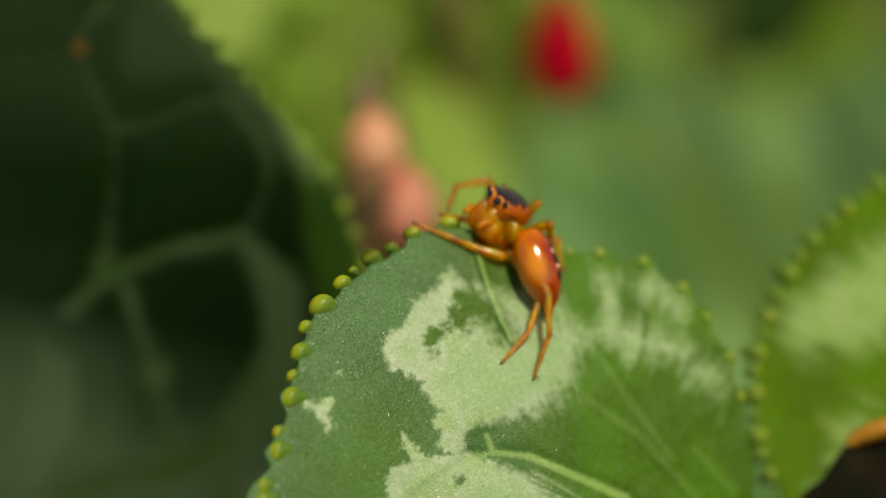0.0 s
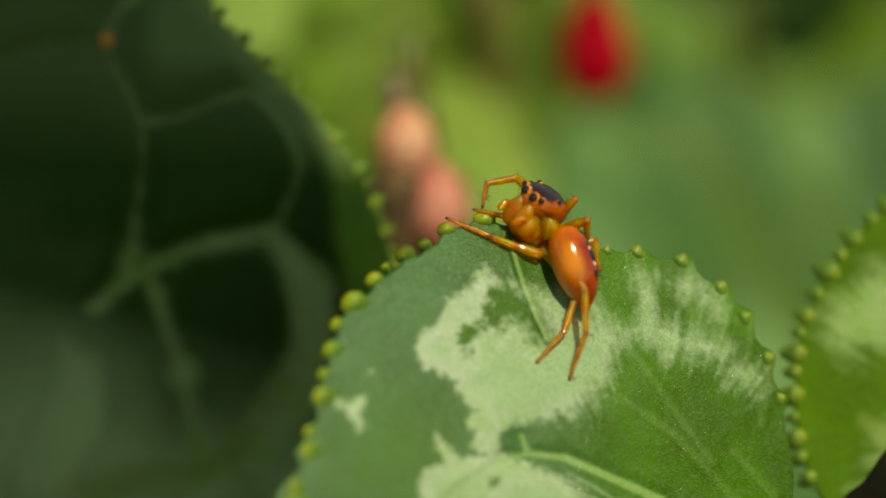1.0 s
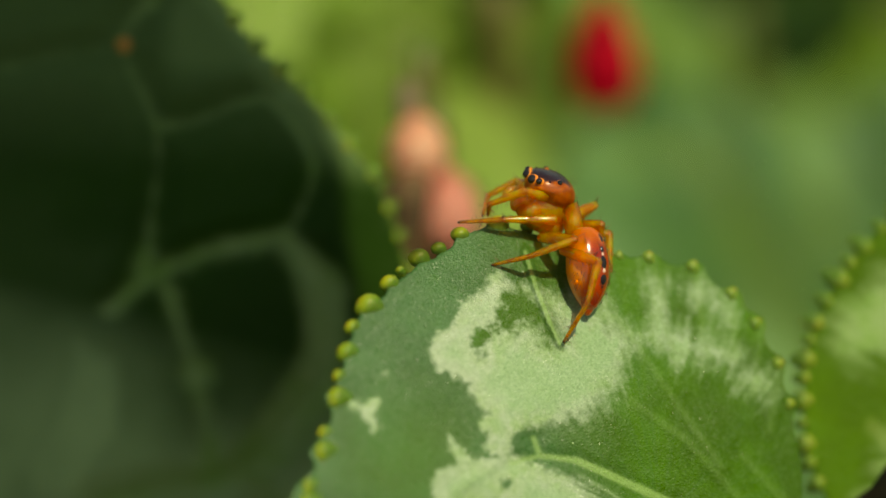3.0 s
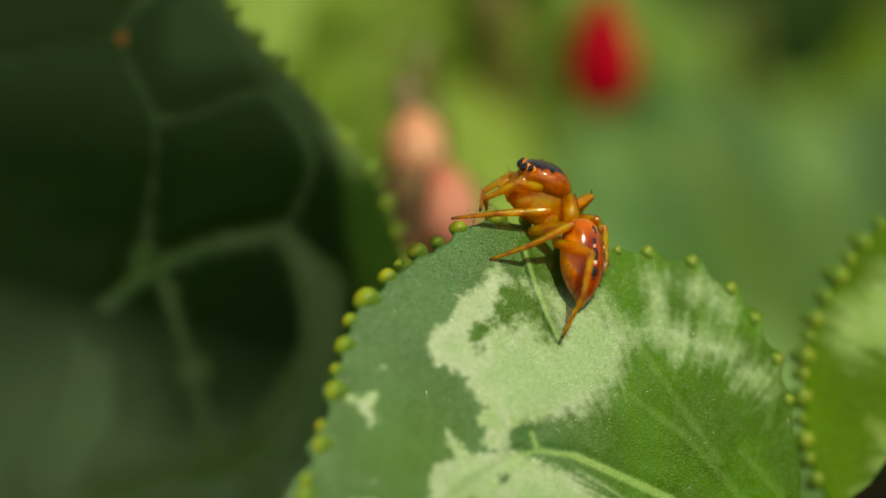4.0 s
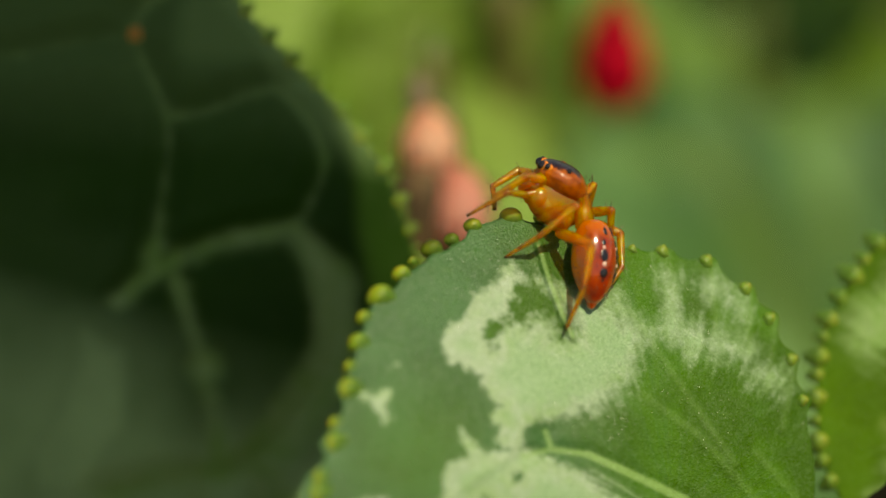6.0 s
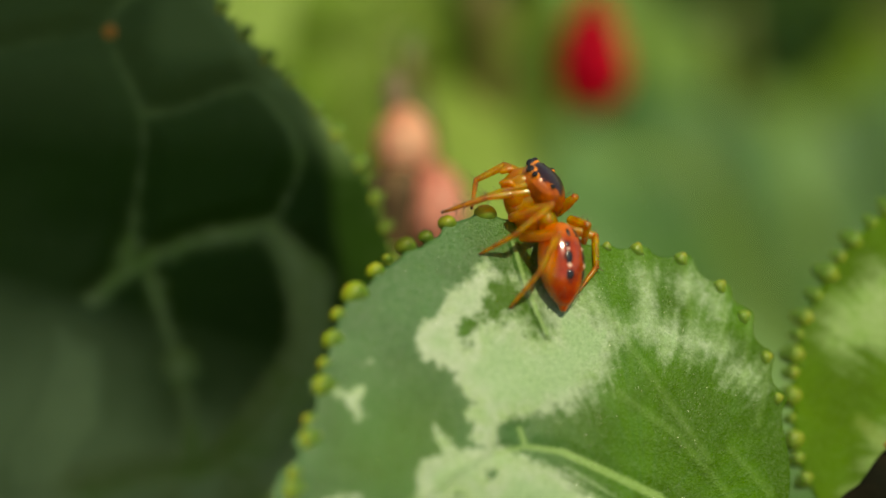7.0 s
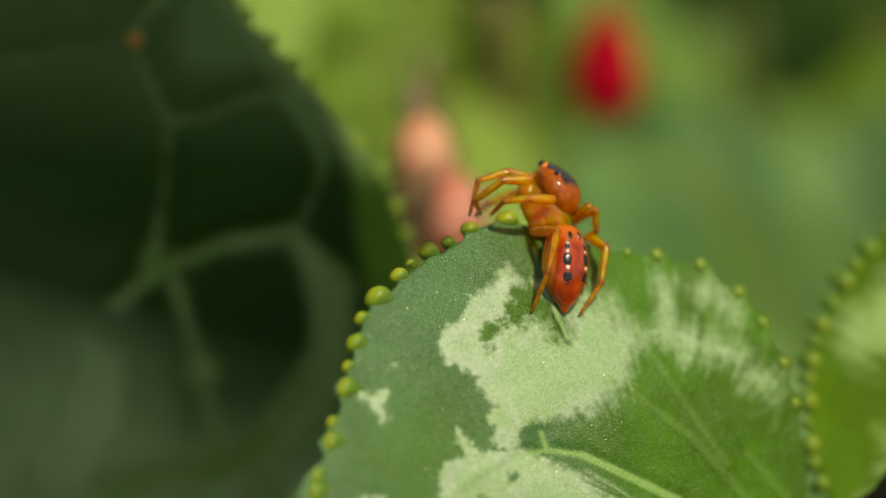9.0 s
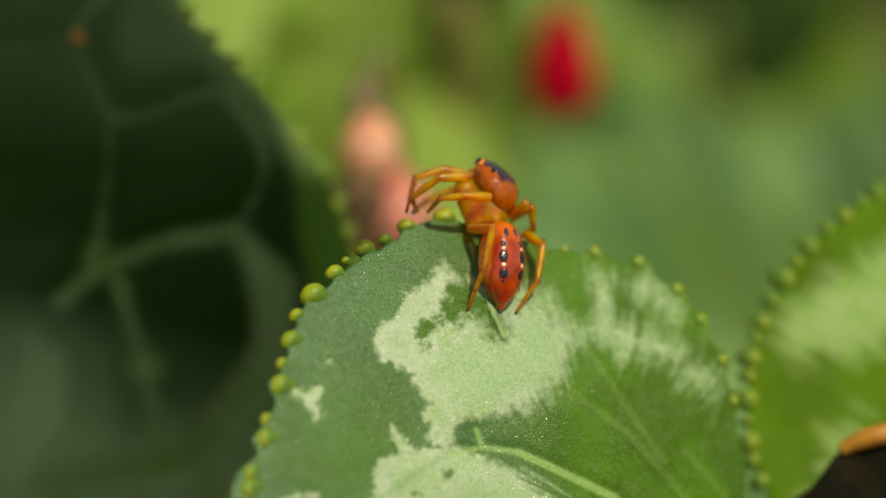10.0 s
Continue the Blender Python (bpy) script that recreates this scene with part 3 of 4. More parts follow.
def netted_leaf():
    base = (-16.0, 14, -16)
    leaf = thing("cyclamen_leaf", base, "dark green cyclamen leaf with a pale net of veins, shaded", "leaf")
    rim = spline(((-7.23, 7.78), (-8.85, 9.5), (-10.4, 11.4), (-16, 14.6), (-24, 14.5), (-32, 9), (-36, -2), (-32, -14), (-24, -19), (-16.5, -16), (-10, -20), (-4, -15),
                  (-1.2, -9), (-0.9, -5), (-1.5, -2.0), (-2.15, 0.37), (-3.04, 2.81), (-3.97, 4.2), (-5.4, 5.95)), 24, True)
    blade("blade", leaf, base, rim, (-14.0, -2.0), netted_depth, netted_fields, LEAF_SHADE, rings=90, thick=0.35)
    rng = random.Random(7)
    edge = np.concatenate([rim[14 * 24:], rim[:3 * 24]])
    teeth(leaf, base, rim_spots(edge, lambda x, z: netted_depth(np.array(x), np.array(z)), 0.80, 1, len(edge) - 2, 0.30, 0.17, rng), SUNLIT_MESH)
    stalk(leaf, (-16.0, 15.5, -15), 92, 1.1, base)
    bm = bmesh.new()
    blob(bm, (-13.55, float(netted_depth(np.array(-13.55), np.array(8.75))) - 0.02, 8.75), (0.42, 0.12, 0.32), u=10, v=8)
    part("blemish", bm, RUST, leaf, "small rust-coloured blemish", base)
    return leaf


netted_leaf()


# ---- the leaf at its other side ----
def side_depth(x, z):
    return 8.9 + 0.10 * (x - 15) + 0.10 * (z + 3) + 0.006 * (x - 24) ** 2 - 0.4


def side_fields(x, z):
    streak = -nearest(x, z, ((16.4, -3.4, 18.0, -2.6, 0.9), (18.0, -2.6, 22.0, -0.6, 1.5), (22, -0.6, 27, -2, 1.3), (17, -9.5, 18.5, -7.0, 0.15), (26, -8, 22, -12, 1.0)))
    fine = feather(x, z, (24.5, -9.0), random.Random(8))
    return {"pale": np.clip(streak, -3, 1.2) + 0.1 + 0.9 * fine, "vein": np.exp(-(nearest(x, z, ((25, -14, 17, -7, 0.1), (25, -14, 20, -1, 0.1))) / 0.2) ** 2) * 0.4, "young": np.clip(0.7 + 0.6 * fine, 0, 1)}


def side_leaf():
    base = (26.0, 10, -16)
    leaf = thing("cyclamen_leaf", base, "bright green toothed cyclamen leaf with a silvery streak", "leaf")
    rim = spline(((15.1, -10.0), (14.35, -8.1), (14.2, -5.8), (14.45, -3.7), (14.9, -2.5), (15.95, -0.7), (17.1, 0.7), (18.2, 1.6), (19.8, 2.6), (24, 4.3), (30, 3.5), (36, -3),
                  (35, -12), (30, -17), (26, -15.5), (21, -17), (17.2, -14)), 24, True)[::-1]
    blade("blade", leaf, base, rim, (24.5, -9.0), side_depth, side_fields, LEAF_SIDE, rings=60, thick=0.35)
    rng = random.Random(11)
    edge = rim[len(rim) - 10 * 24:]
    teeth(leaf, base, rim_spots(edge, lambda x, z: side_depth(np.array(x), np.array(z)), 0.95, 1, len(edge) - 2, 0.42, 0.30, rng), GREEN_MESH)
    stalk(leaf, (26.0, 10.5, -15.5), 92, 1.0, base)
    return leaf


side_leaf()


# ---- a withered leaf low in front ----
def withered_leaf():
    base = (21.0, 6, -17)
    leaf = thing("withered_leaf", base, "curled blackened dead leaf with an orange-brown rim", "leaf")
    rim = spline(((15.8, -10.6), (16.8, -9.3), (17.6, -8.2), (18.5, -7.6), (20.0, -7.2), (23, -7.2), (27, -10), (26, -15), (21, -17.5), (16.5, -14.5)), 14, True)
    flat = {"pale": -3, "vein": 0, "young": 0}

    def dish(x, z):
        return 7.0 + 0.03 * ((x - 21) ** 2 + (z + 12) ** 2) * -0.6 + 0.25 * np.sin(x * 1.7) * np.cos(z * 1.3)
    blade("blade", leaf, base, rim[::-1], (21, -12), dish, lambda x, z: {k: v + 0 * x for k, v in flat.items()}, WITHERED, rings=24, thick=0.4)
    bm = bmesh.new()
    top = rim[14 * 2 + 4:14 * 6]
    pts = [(p[0], float(dish(p[0], p[1])) - 0.05, p[1]) for p in top]
    tube(bm, pts, [0.06 + 0.36 * math.sin(math.pi * min(1, 0.15 + i / len(pts))) for i in range(len(pts))], 8)
    part("rim", bm, RUST, leaf, "dry orange-brown rolled rim", base)
    stalk(leaf, (21.0, 4.6, -17), 92, 0.8, base)
    return leaf


withered_leaf()


# ---- leaves behind ----
def heart_outline(size, wide, rng, n=180):
    a = np.linspace(0, 2 * np.pi, n, endpoint=False)
    r = size * (1 - 0.32 * np.exp(-((a - 1.5 * np.pi) / 0.28) ** 2)) * (1 + 0.03 * np.sin(9 * a + rng.uniform(0, 6)) + 0.04 * np.sin(3 * a + rng.uniform(0, 6)))
    return np.stack([wide * r * np.cos(a), r * np.sin(a)], 1)


def leaf_behind(center, size, turn, mat, label, seed, wide=0.95, marks=0.0, cup=0.004):
    rng = random.Random(seed)
    base = Vector(center)
    leaf = thing("cyclamen_leaf", base, label, "leaf")
    rim = heart_outline(size, wide, rng)[::-1]
    place = pose(*center, *turn)

    def depth(x, z):
        ribs = np.cos(7 * np.arctan2(x, z + 0.35 * size)) * np.hypot(x, z) / size
        return cup * (x * x + z * z) - 0.05 * size * 0.4 * ribs

    def fields(x, z):
        r = np.hypot(x / wide, z) / size
        a = np.arctan2(x, z + 0.35 * size)
        rib = np.exp(-((np.mod(a * 7 / (2 * np.pi) + 0.5, 1) - 0.5) / 0.05) ** 2) * np.clip(1 - r, 0, 1)
        ring = 2.2 - np.abs(r - 0.55) * size * 0.5
        return {"pale": np.clip(ring, -3, 3) + marks, "vein": 0.6 * rib, "young": np.clip(0.5 + z / size, 0, 1)}
    blade("blade", leaf, base, rim, (0, -0.35 * size), depth, fields, mat, rings=30, thick=0.4, place=place)
    foot = place @ Vector((0, 0.3, -0.35 * size))
    high = (VIEW @ (foot * MM)).z / MM
    stalk(leaf, foot, max(high, 5) + 2, 1.1, base)
    return leaf


leaf_behind((0.2, 46, 8.0), 12.5, (-34, 128, 22), LEAF_SUNLIT, "yellow-green cyclamen leaf lit through by the sun", 1, 0.62, marks=-1)
leaf_behind((-13, 50, 15), 10.5, (-30, -20, 20), LEAF_SUNLIT, "yellow-green cyclamen leaf lit through by the sun", 12, 0.8, marks=-1)
# added leaf, turned from the sun to stand for the shaded hollow at the top
leaf_behind((2.3, 42, 13.5), 2.1, (58, 20, 0), LEAF_BACK, "small cyclamen leaf added face down in place of a dark hollow", 35, 1.3, marks=-2)
leaf_behind((1.2, 43, 4.0), 4.8, (-32, 10, 15), LEAF_SUNLIT, "small yellow-green cyclamen leaf in full sun", 21, 0.85, marks=-1)
def mottled_leaf():
    """The broad leaf behind the spider: blue-green, with a yellowish rib, a dark and a pale blotch."""
    base = (22.0, 60, -18)
    leaf = thing("cyclamen_leaf", base, "broad blue-green cyclamen leaf with dull blotches and yellowish ribs", "leaf")
    rim = spline(((1.5, 5.5), (5.0, 8.2), (9.5, 8.8), (13.0, 8.4), (17, 6.6), (21, 7.4), (25, 9.6), (32, 9), (38, 0), (36, -12), (28, -20), (20, -18), (10, -21), (0, -16), (-3, -6), (-1, 1)), 20, True)[::-1]

    def depth(x, z):
        rib = nearest(x, z, RIBS)
        return 60.0 + 0.25 * (z - 4) + 0.10 * (x - 12) + 0.5 * np.exp(-(rib / 0.8) ** 2) + 0.9 * np.sin(0.33 * x + 0.2) * np.sin(0.28 * z)

    def fields(x, z):
        pale = -nearest(x, z, ((19.4, 5.6, 19.0, 4.6, 1.5), (12.6, 5.8, 13.0, 4.8, 0.6), (7.2, 5.4, 8.6, 4.6, 0.9), (6.5, 1.0, 9, -3, 0.5), (16, -6, 20, -9, 1.5)))
        rib = np.exp(-(np.maximum(nearest(x, z, RIBS), 0) / 0.6) ** 2)
        young = 0.62 + 0.4 * np.exp(-(np.hypot(x - 6.8, z - 4.0) / 4.0) ** 2) - 0.4 * np.exp(-(np.hypot(x - 12.6, z - 2.6) / 1.5) ** 2)
        young = np.clip(young - 0.25 * np.exp(-(np.hypot(x - 16.0, z - 6.0) / 3.0) ** 2) + 0.2 * np.clip((-z - 1) / 4, 0, 1), 0, 1)
        young = np.clip(young + 0.4 * np.exp(-((x - 13.0) / 3.0) ** 2 - (z / 1.6) ** 2), 0, 1)
        return {"pale": np.clip(pale, -3, 2) - 0.2, "vein": 0.75 * rib, "young": young}
    blade("blade", leaf, base, rim, (20, -9), depth, fields, LEAF_MOTTLED, rings=50, thick=0.4)
    stalk(leaf, (22.0, 57, -18), 104, 1.1, base)
    return leaf


RIBS = ((12.6, 5.6, 14.6, 2.2, 0.25), (14.6, 2.2, 16.6, -2.6, 0.3), (16.6, -2.6, 20, -9, 0.4), (18.6, 7.5, 19.5, -1, 0.1), (8.0, 6.0, 11.0, 4.4, 0.1))
mottled_leaf()
# another added leaf that stands for the shaded hollow at upper right
leaf_behind((16.5, 66, 15.5), 9, (40, 40, -12), LEAF_BACK, "small cyclamen leaf added in place of a dark hollow in the clump", 14, 0.8, marks=-2)
leaf_behind((3, 74, -8), 22, (-5, -15, 0), LEAF_BACK, "large marbled cyclamen leaf low behind the others", 3)
leaf_behind((-26, 60, 0), 24, (-5, 10, -10), LEAF_BACK, "marbled cyclamen leaf half hidden in the clump", 4, marks=-1)
leaf_behind((4, 92, 1), 30, (-12, 40, 0), LEAF_BACK, "broad green cyclamen leaf at the back of the clump", 15, marks=-1.6)
# tilted face down so that the hollow at upper right stays dark
leaf_behind((20, 98, 25), 24, (66, 10, 0), LEAF_BACK, "dull green cyclamen leaf deep in the clump", 5, marks=-2)
leaf_behind((-16, 110, 25), 30, (25, -40, -10), LEAF_BACK, "dull green cyclamen leaf deep in the clump", 6, marks=-1)
leaf_behind((58, 92, 2), 30, (-10, 10, 20), LEAF_BACK, "dull green cyclamen leaf deep in the clump", 7)
leaf_behind((-52, 90, 5), 30, (-10, -10, -20), LEAF_BACK, "dull green cyclamen leaf deep in the clump", 8)


# the leaf overhead that keeps the netted leaf in shade
def overhead_leaf():
    reach = SUN * 75
    c = Vector((-13.6, 12.5, 3.0)) + reach
    leaf = thing("cyclamen_leaf", c, "broad cyclamen leaf arching above its neighbour", "leaf")
    rim = spline(((9.2, -2.0), (8.8, 0.6), (7.0, 4.2), (4.4, 7.2), (0.6, 10.5), (-8, 13.5), (-18, 10), (-22, 0), (-18, -12), (-9, -16.5), (0, -15.5), (6.2, -13.2), (9.9, -10.0), (10.0, -6)), 16, True)
    flat = {"pale": -1.0, "vein": 0, "young": 0.3}
    blade("blade", leaf, c, rim, (-5, -2), lambda x, z: 0.002 * (x * x + z * z), lambda x, z: {k: v + 0 * x for k, v in flat.items()}, LEAF_BACK, rings=20, thick=0.4, place=Matrix.Translation(c))
    foot = c + Vector((-20, 0.3, 3))
    pts = [Vector(p) for p in spline([foot, foot + Vector((-30, 4, 2)), foot + Vector((-52, 6, -30)), foot + Vector((-58, 0, 0)) + DOWN * ((VIEW @ (foot * MM)).z / MM + 3)], 10)]
    bm = bmesh.new()
    tube(bm, pts, [1.1] * len(pts))
    part("stalk", bm, STALK, leaf, "slender green-brown leaf stalk", c)
    return leaf


overhead_leaf()


# ---- flower buds ----
def flower_bud(base, length, width, mat, label, tip_up, stem_label, hanging=False):
    bud = thing("flower_bud", base, label, "flower bud")
    for k in range(5):
        bm = bmesh.new()
        rows, cols, a0 = 16, 8, 2 * math.pi * k / 5
        grid = []
        for i in range(rows + 1):
            s = i / rows
            r = width * math.sqrt(max(0.0, math.sin(math.pi * min(s * 1.0 + 0.04, 1)))) * (1 - (0.62 if tip_up else 0.25) * s)
            grid.append([])
            for j in range(cols + 1):
                a = a0 + (j / cols - 0.5) * 1.75 + 1.6 * s
                lift = 1 + 0.07 * (j / cols - 0.5)
                grid[-1].append(bm.verts.new((base[0] + r * lift * math.cos(a), base[1] + r * lift * math.sin(a), base[2] + length * (s - 0.35))))
        for i in range(rows):
            for j in range(cols):
                bm.faces.new((grid[i][j], grid[i][j + 1], grid[i + 1][j + 1], grid[i + 1][j]))
        bmesh.ops.solidify(bm, geom=bm.faces[:], thickness=0.12)
        part("petal", bm, mat, bud, "", base)
    bm = bmesh.new()
    low = Vector(base) + Vector((0, 0, -0.33 * length))
    high = (VIEW @ (low * MM)).z / MM
    pts = [Vector(p) for p in spline([low, low + Vector((0.4, 1.5, -1.0)), low + Vector((1.5, 6, -4)), low + DOWN * (high + 2) + Vector((6, 6, 0))], 10)]
    if hanging:
        peak = Vector(base) + Vector((0, 0, 0.64 * length))
        pts = [Vector(p) for p in spline([peak, peak + Vector((0.5, 0, 3)), peak + Vector((8, 2, 9)), peak + Vector((22, 4, 5)), peak + Vector((30, 4, 0)) + DOWN * (high + 12)], 10)]
    tube(bm, pts, [0.5] * len(pts))
    part("stem", bm, STALK, bud, stem_label, base)
    return bud


flower_bud((7.25, 41, 8.75), 6.2, 2.2, RED, "closed crimson teardrop flower bud", True, "brownish flower stem", True)
flower_bud((-1.5, 22.3, 4.2), 3.1, 1.45, PINK, "pale salmon-pink flower bud", False, "brownish flower stem")
flower_bud((-1.95, 23.2, 6.5), 1.9, 0.6, DULL, "tiny faded pinkish-brown flower bud", False, "brownish flower stem")
flower_bud((-0.15, 22.8, 1.35), 3.8, 1.55, ROSE, "rose-pink closed flower bud", False, "brownish flower stem")


def brown_stem():
    base = (-2.3, 24, 2.4)
    ob = thing("dead_twig", base, "thick dark brown withered flower twig", "twig")
    bm = bmesh.new()
    foot = Vector(base) + DOWN * ((VIEW @ (Vector(base) * MM)).z / MM + 2) + Vector((-1, 2, 0))
    pts = [Vector(p) for p in spline([base, (-2.2, 24.2, 0.2), (-2.0, 25, -4), foot], 8)]
    tube(bm, pts, [0.35 + 0.75 * min(1, i / 5) for i in range(len(pts))])
    part("stem", bm, BROWN, ob, "", base)


brown_stem()


# ---- the spider ----
def carapace_material():
    m, nt, b = material("spider_carapace")
    c = nt.nodes.new("ShaderNodeTexCoord")
    s = nt.nodes.new("ShaderNodeSeparateXYZ")
    nt.links.new(c.outputs["Object"], s.inputs[0])
    x = calc(nt, "ABSOLUTE", s.outputs[0])
    n = noise_tex(nt, 4.0, 3)
    fuzz = noise_tex(nt, 25.0, 2)
    edge = calc(nt, "MULTIPLY_ADD", n, 0.12 * MM, x)
    patch = calc(nt, "MULTIPLY", ramp(nt, edge, 0.76 * MM, 0.66 * MM), ramp(nt, s.outputs[2], 0.26 * MM, 0.36 * MM))
    patch = calc(nt, "MULTIPLY", patch, ramp(nt, s.outputs[1], -0.60 * MM, -0.30 * MM))
    front = ramp(nt, s.outputs[1], 0.55 * MM, 1.0 * MM)
    col = blend(nt, ramp(nt, n, 0.2, 0.8), (0.19, 0.030, 0.0), (0.42, 0.090, 0.0))
    col = blend(nt, front, col, (0.52, 0.12, 0.003))
    col = blend(nt, patch, col, (0.020, 0.008, 0.012))
    nt.links.new(col, b.inputs["Base Color"])
    b.inputs["Roughness"].default_value = 0.3
    b.inputs["Specular IOR Level"].default_value = 0.2
    b.inputs["Coat Weight"].default_value = 0.5
    b.inputs["Coat Roughness"].default_value = 0.12
    b.inputs["Subsurface Weight"].default_value = 0.2
    b.inputs["Subsurface Radius"].default_value = (1.0, 0.4, 0.1)
    b.inputs["Subsurface Scale"].default_value = 0.3 * MM
    bump(nt, b, fuzz, 0.45, 0.04)
    return m


def skin_material(name, low, high, per_mm, clear, flesh, thin=0.0, joint=0.0, grain=0.55):
    """Chitin that the sun shines into: a clear coat over tinted flesh."""
    m, nt, b = material(name)
    n1, n2 = noise_tex(nt, per_mm, 3), noise_tex(nt, per_mm * 8, 2)
    col = blend(nt, ramp(nt, n1, 0.32, 0.68), low, high)
    if joint:
        # the skin is browner round the joint at each end
        c = nt.nodes.new("ShaderNodeTexCoord")
        s = nt.nodes.new("ShaderNodeSeparateXYZ")
        nt.links.new(c.outputs["Generated"], s.inputs[0])
        far = calc(nt, "ABSOLUTE", calc(nt, "SUBTRACT", calc(nt, "MULTIPLY_ADD", n1, 0.12, s.outputs[1]), 0.54))
        col = blend(nt, calc(nt, "MULTIPLY", ramp(nt, far, 0.30, 0.50), joint), col, (0.36, 0.10, 0.0))
    nt.links.new(col, b.inputs["Base Color"])
    b.inputs["Roughness"].default_value = 0.2
    b.inputs["IOR"].default_value = 1.38
    b.inputs["Subsurface Weight"].default_value = flesh
    b.inputs["Subsurface Radius"].default_value = (1.0, 0.35, 0.03)
    b.inputs["Subsurface Scale"].default_value = 0.9 * MM
    b.inputs["Transmission Weight"].default_value = clear
    b.inputs["Specular IOR Level"].default_value = 0.4
    b.inputs["Coat Weight"].default_value = 1.0
    b.inputs["Coat IOR"].default_value = 1.55
    b.inputs["Coat Roughness"].default_value = 0.13
    bump(nt, b, n2, grain, 0.035)
    if thin:
        # thin chitin: part of the light goes straight through, tinted
        t = nt.nodes.new("ShaderNodeBsdfTransparent")
        t.inputs[0].default_value = (1.0, 0.52, 0.01, 1)
        mix = node(nt, "ShaderNodeMixShader", Fac=thin)
        nt.links.new(b.outputs[0], mix.inputs[1])
        nt.links.new(t.outputs[0], mix.inputs[2])
        nt.links.new(mix.outputs[0], nt.nodes["Material Output"].inputs[0])
    return m


CARAPACE = carapace_material()
def abdomen_material():
    m = skin_material("spider_abdomen", (0.33, 0.018, 0.0), (0.60, 0.075, 0.0), 1.2, 0.35, 0.6, grain=0.12)
    nt = m.node_tree
    c = nt.nodes.new("ShaderNodeTexCoord")
    s = nt.nodes.new("ShaderNodeSeparateXYZ")
    nt.links.new(c.outputs["Object"], s.inputs[0])
    b = nt.nodes["Principled BSDF"]
    col = b.inputs["Base Color"].links[0].from_socket
    col = blend(nt, calc(nt, "MULTIPLY", ramp(nt, s.outputs[1], 0.5 * MM, 1.7 * MM), 0.7), col, (0.86, 0.22, 0.0))
    col = blend(nt, calc(nt, "MULTIPLY", ramp(nt, s.outputs[2], 0.35 * MM, -0.65 * MM), 0.8), col, (0.80, 0.20, 0.0))
    # light glowing through the edges of the abdomen, painted as amber flanks
    flank = ramp(nt, calc(nt, "ABSOLUTE", s.outputs[0]), 0.72 * MM, 1.02 * MM)
    col = blend(nt, calc(nt, "MULTIPLY", flank, 0.8), col, (0.98, 0.36, 0.0))
    nt.links.new(col, b.inputs["Base Color"])
    b.inputs["Coat Weight"].default_value = 1.0
    b.inputs["Coat Roughness"].default_value = 0.11
    b.inputs["Subsurface Weight"].default_value = 0.3
    b.inputs["Subsurface Scale"].default_value = 0.3 * MM
    b.inputs["Specular IOR Level"].default_value = 0.12
    return m


ABDOMEN = abdomen_material()
AMBER = skin_material("spider_amber", (0.86, 0.28, 0.0), (1.0, 0.55, 0.0), 2.0, 0.50, 1.0, 0.42)
LEG = skin_material("spider_leg", (0.74, 0.27, 0.0), (1.0, 0.62, 0.0), 2.6, 0.50, 0.9, 0.42, joint=0.7)
FOOT = skin_material("spider_foot", (0.40, 0.12, 0.002), (0.88, 0.42, 0.006), 2.2, 0.5, 0.4, 0.30, joint=0.5)
EYE = plain_material("spider_eye", (0.004, 0.003, 0.003), (0.01, 0.006, 0.005), 1.0, 0.05, relief=0.0, gloss=0.8)
ORANGE = plain_material("spider_orange_scales", (0.62, 0.14, 0.004), (0.85, 0.30, 0.02), 9.0, 0.5, relief=0.6)
BLACK = plain_material("spider_black_spot", (0.006, 0.005, 0.008), (0.014, 0.011, 0.015), 4.0, 0.22, gloss=0.5)
CREAM = plain_material("spider_pale_spot", (0.62, 0.40, 0.30), (0.74, 0.54, 0.44), 4.0, 0.4)
HAIR = plain_material("spider_bristle", (0.05, 0.02, 0.01), (0.12, 0.05, 0.02), 4.0, 0.4)

spider = thing("jumping_spider", (4.0, 2.0, 2.0), "glossy orange-amber jumping spider with black-spotted abdomen on the leaf rim", "spider")


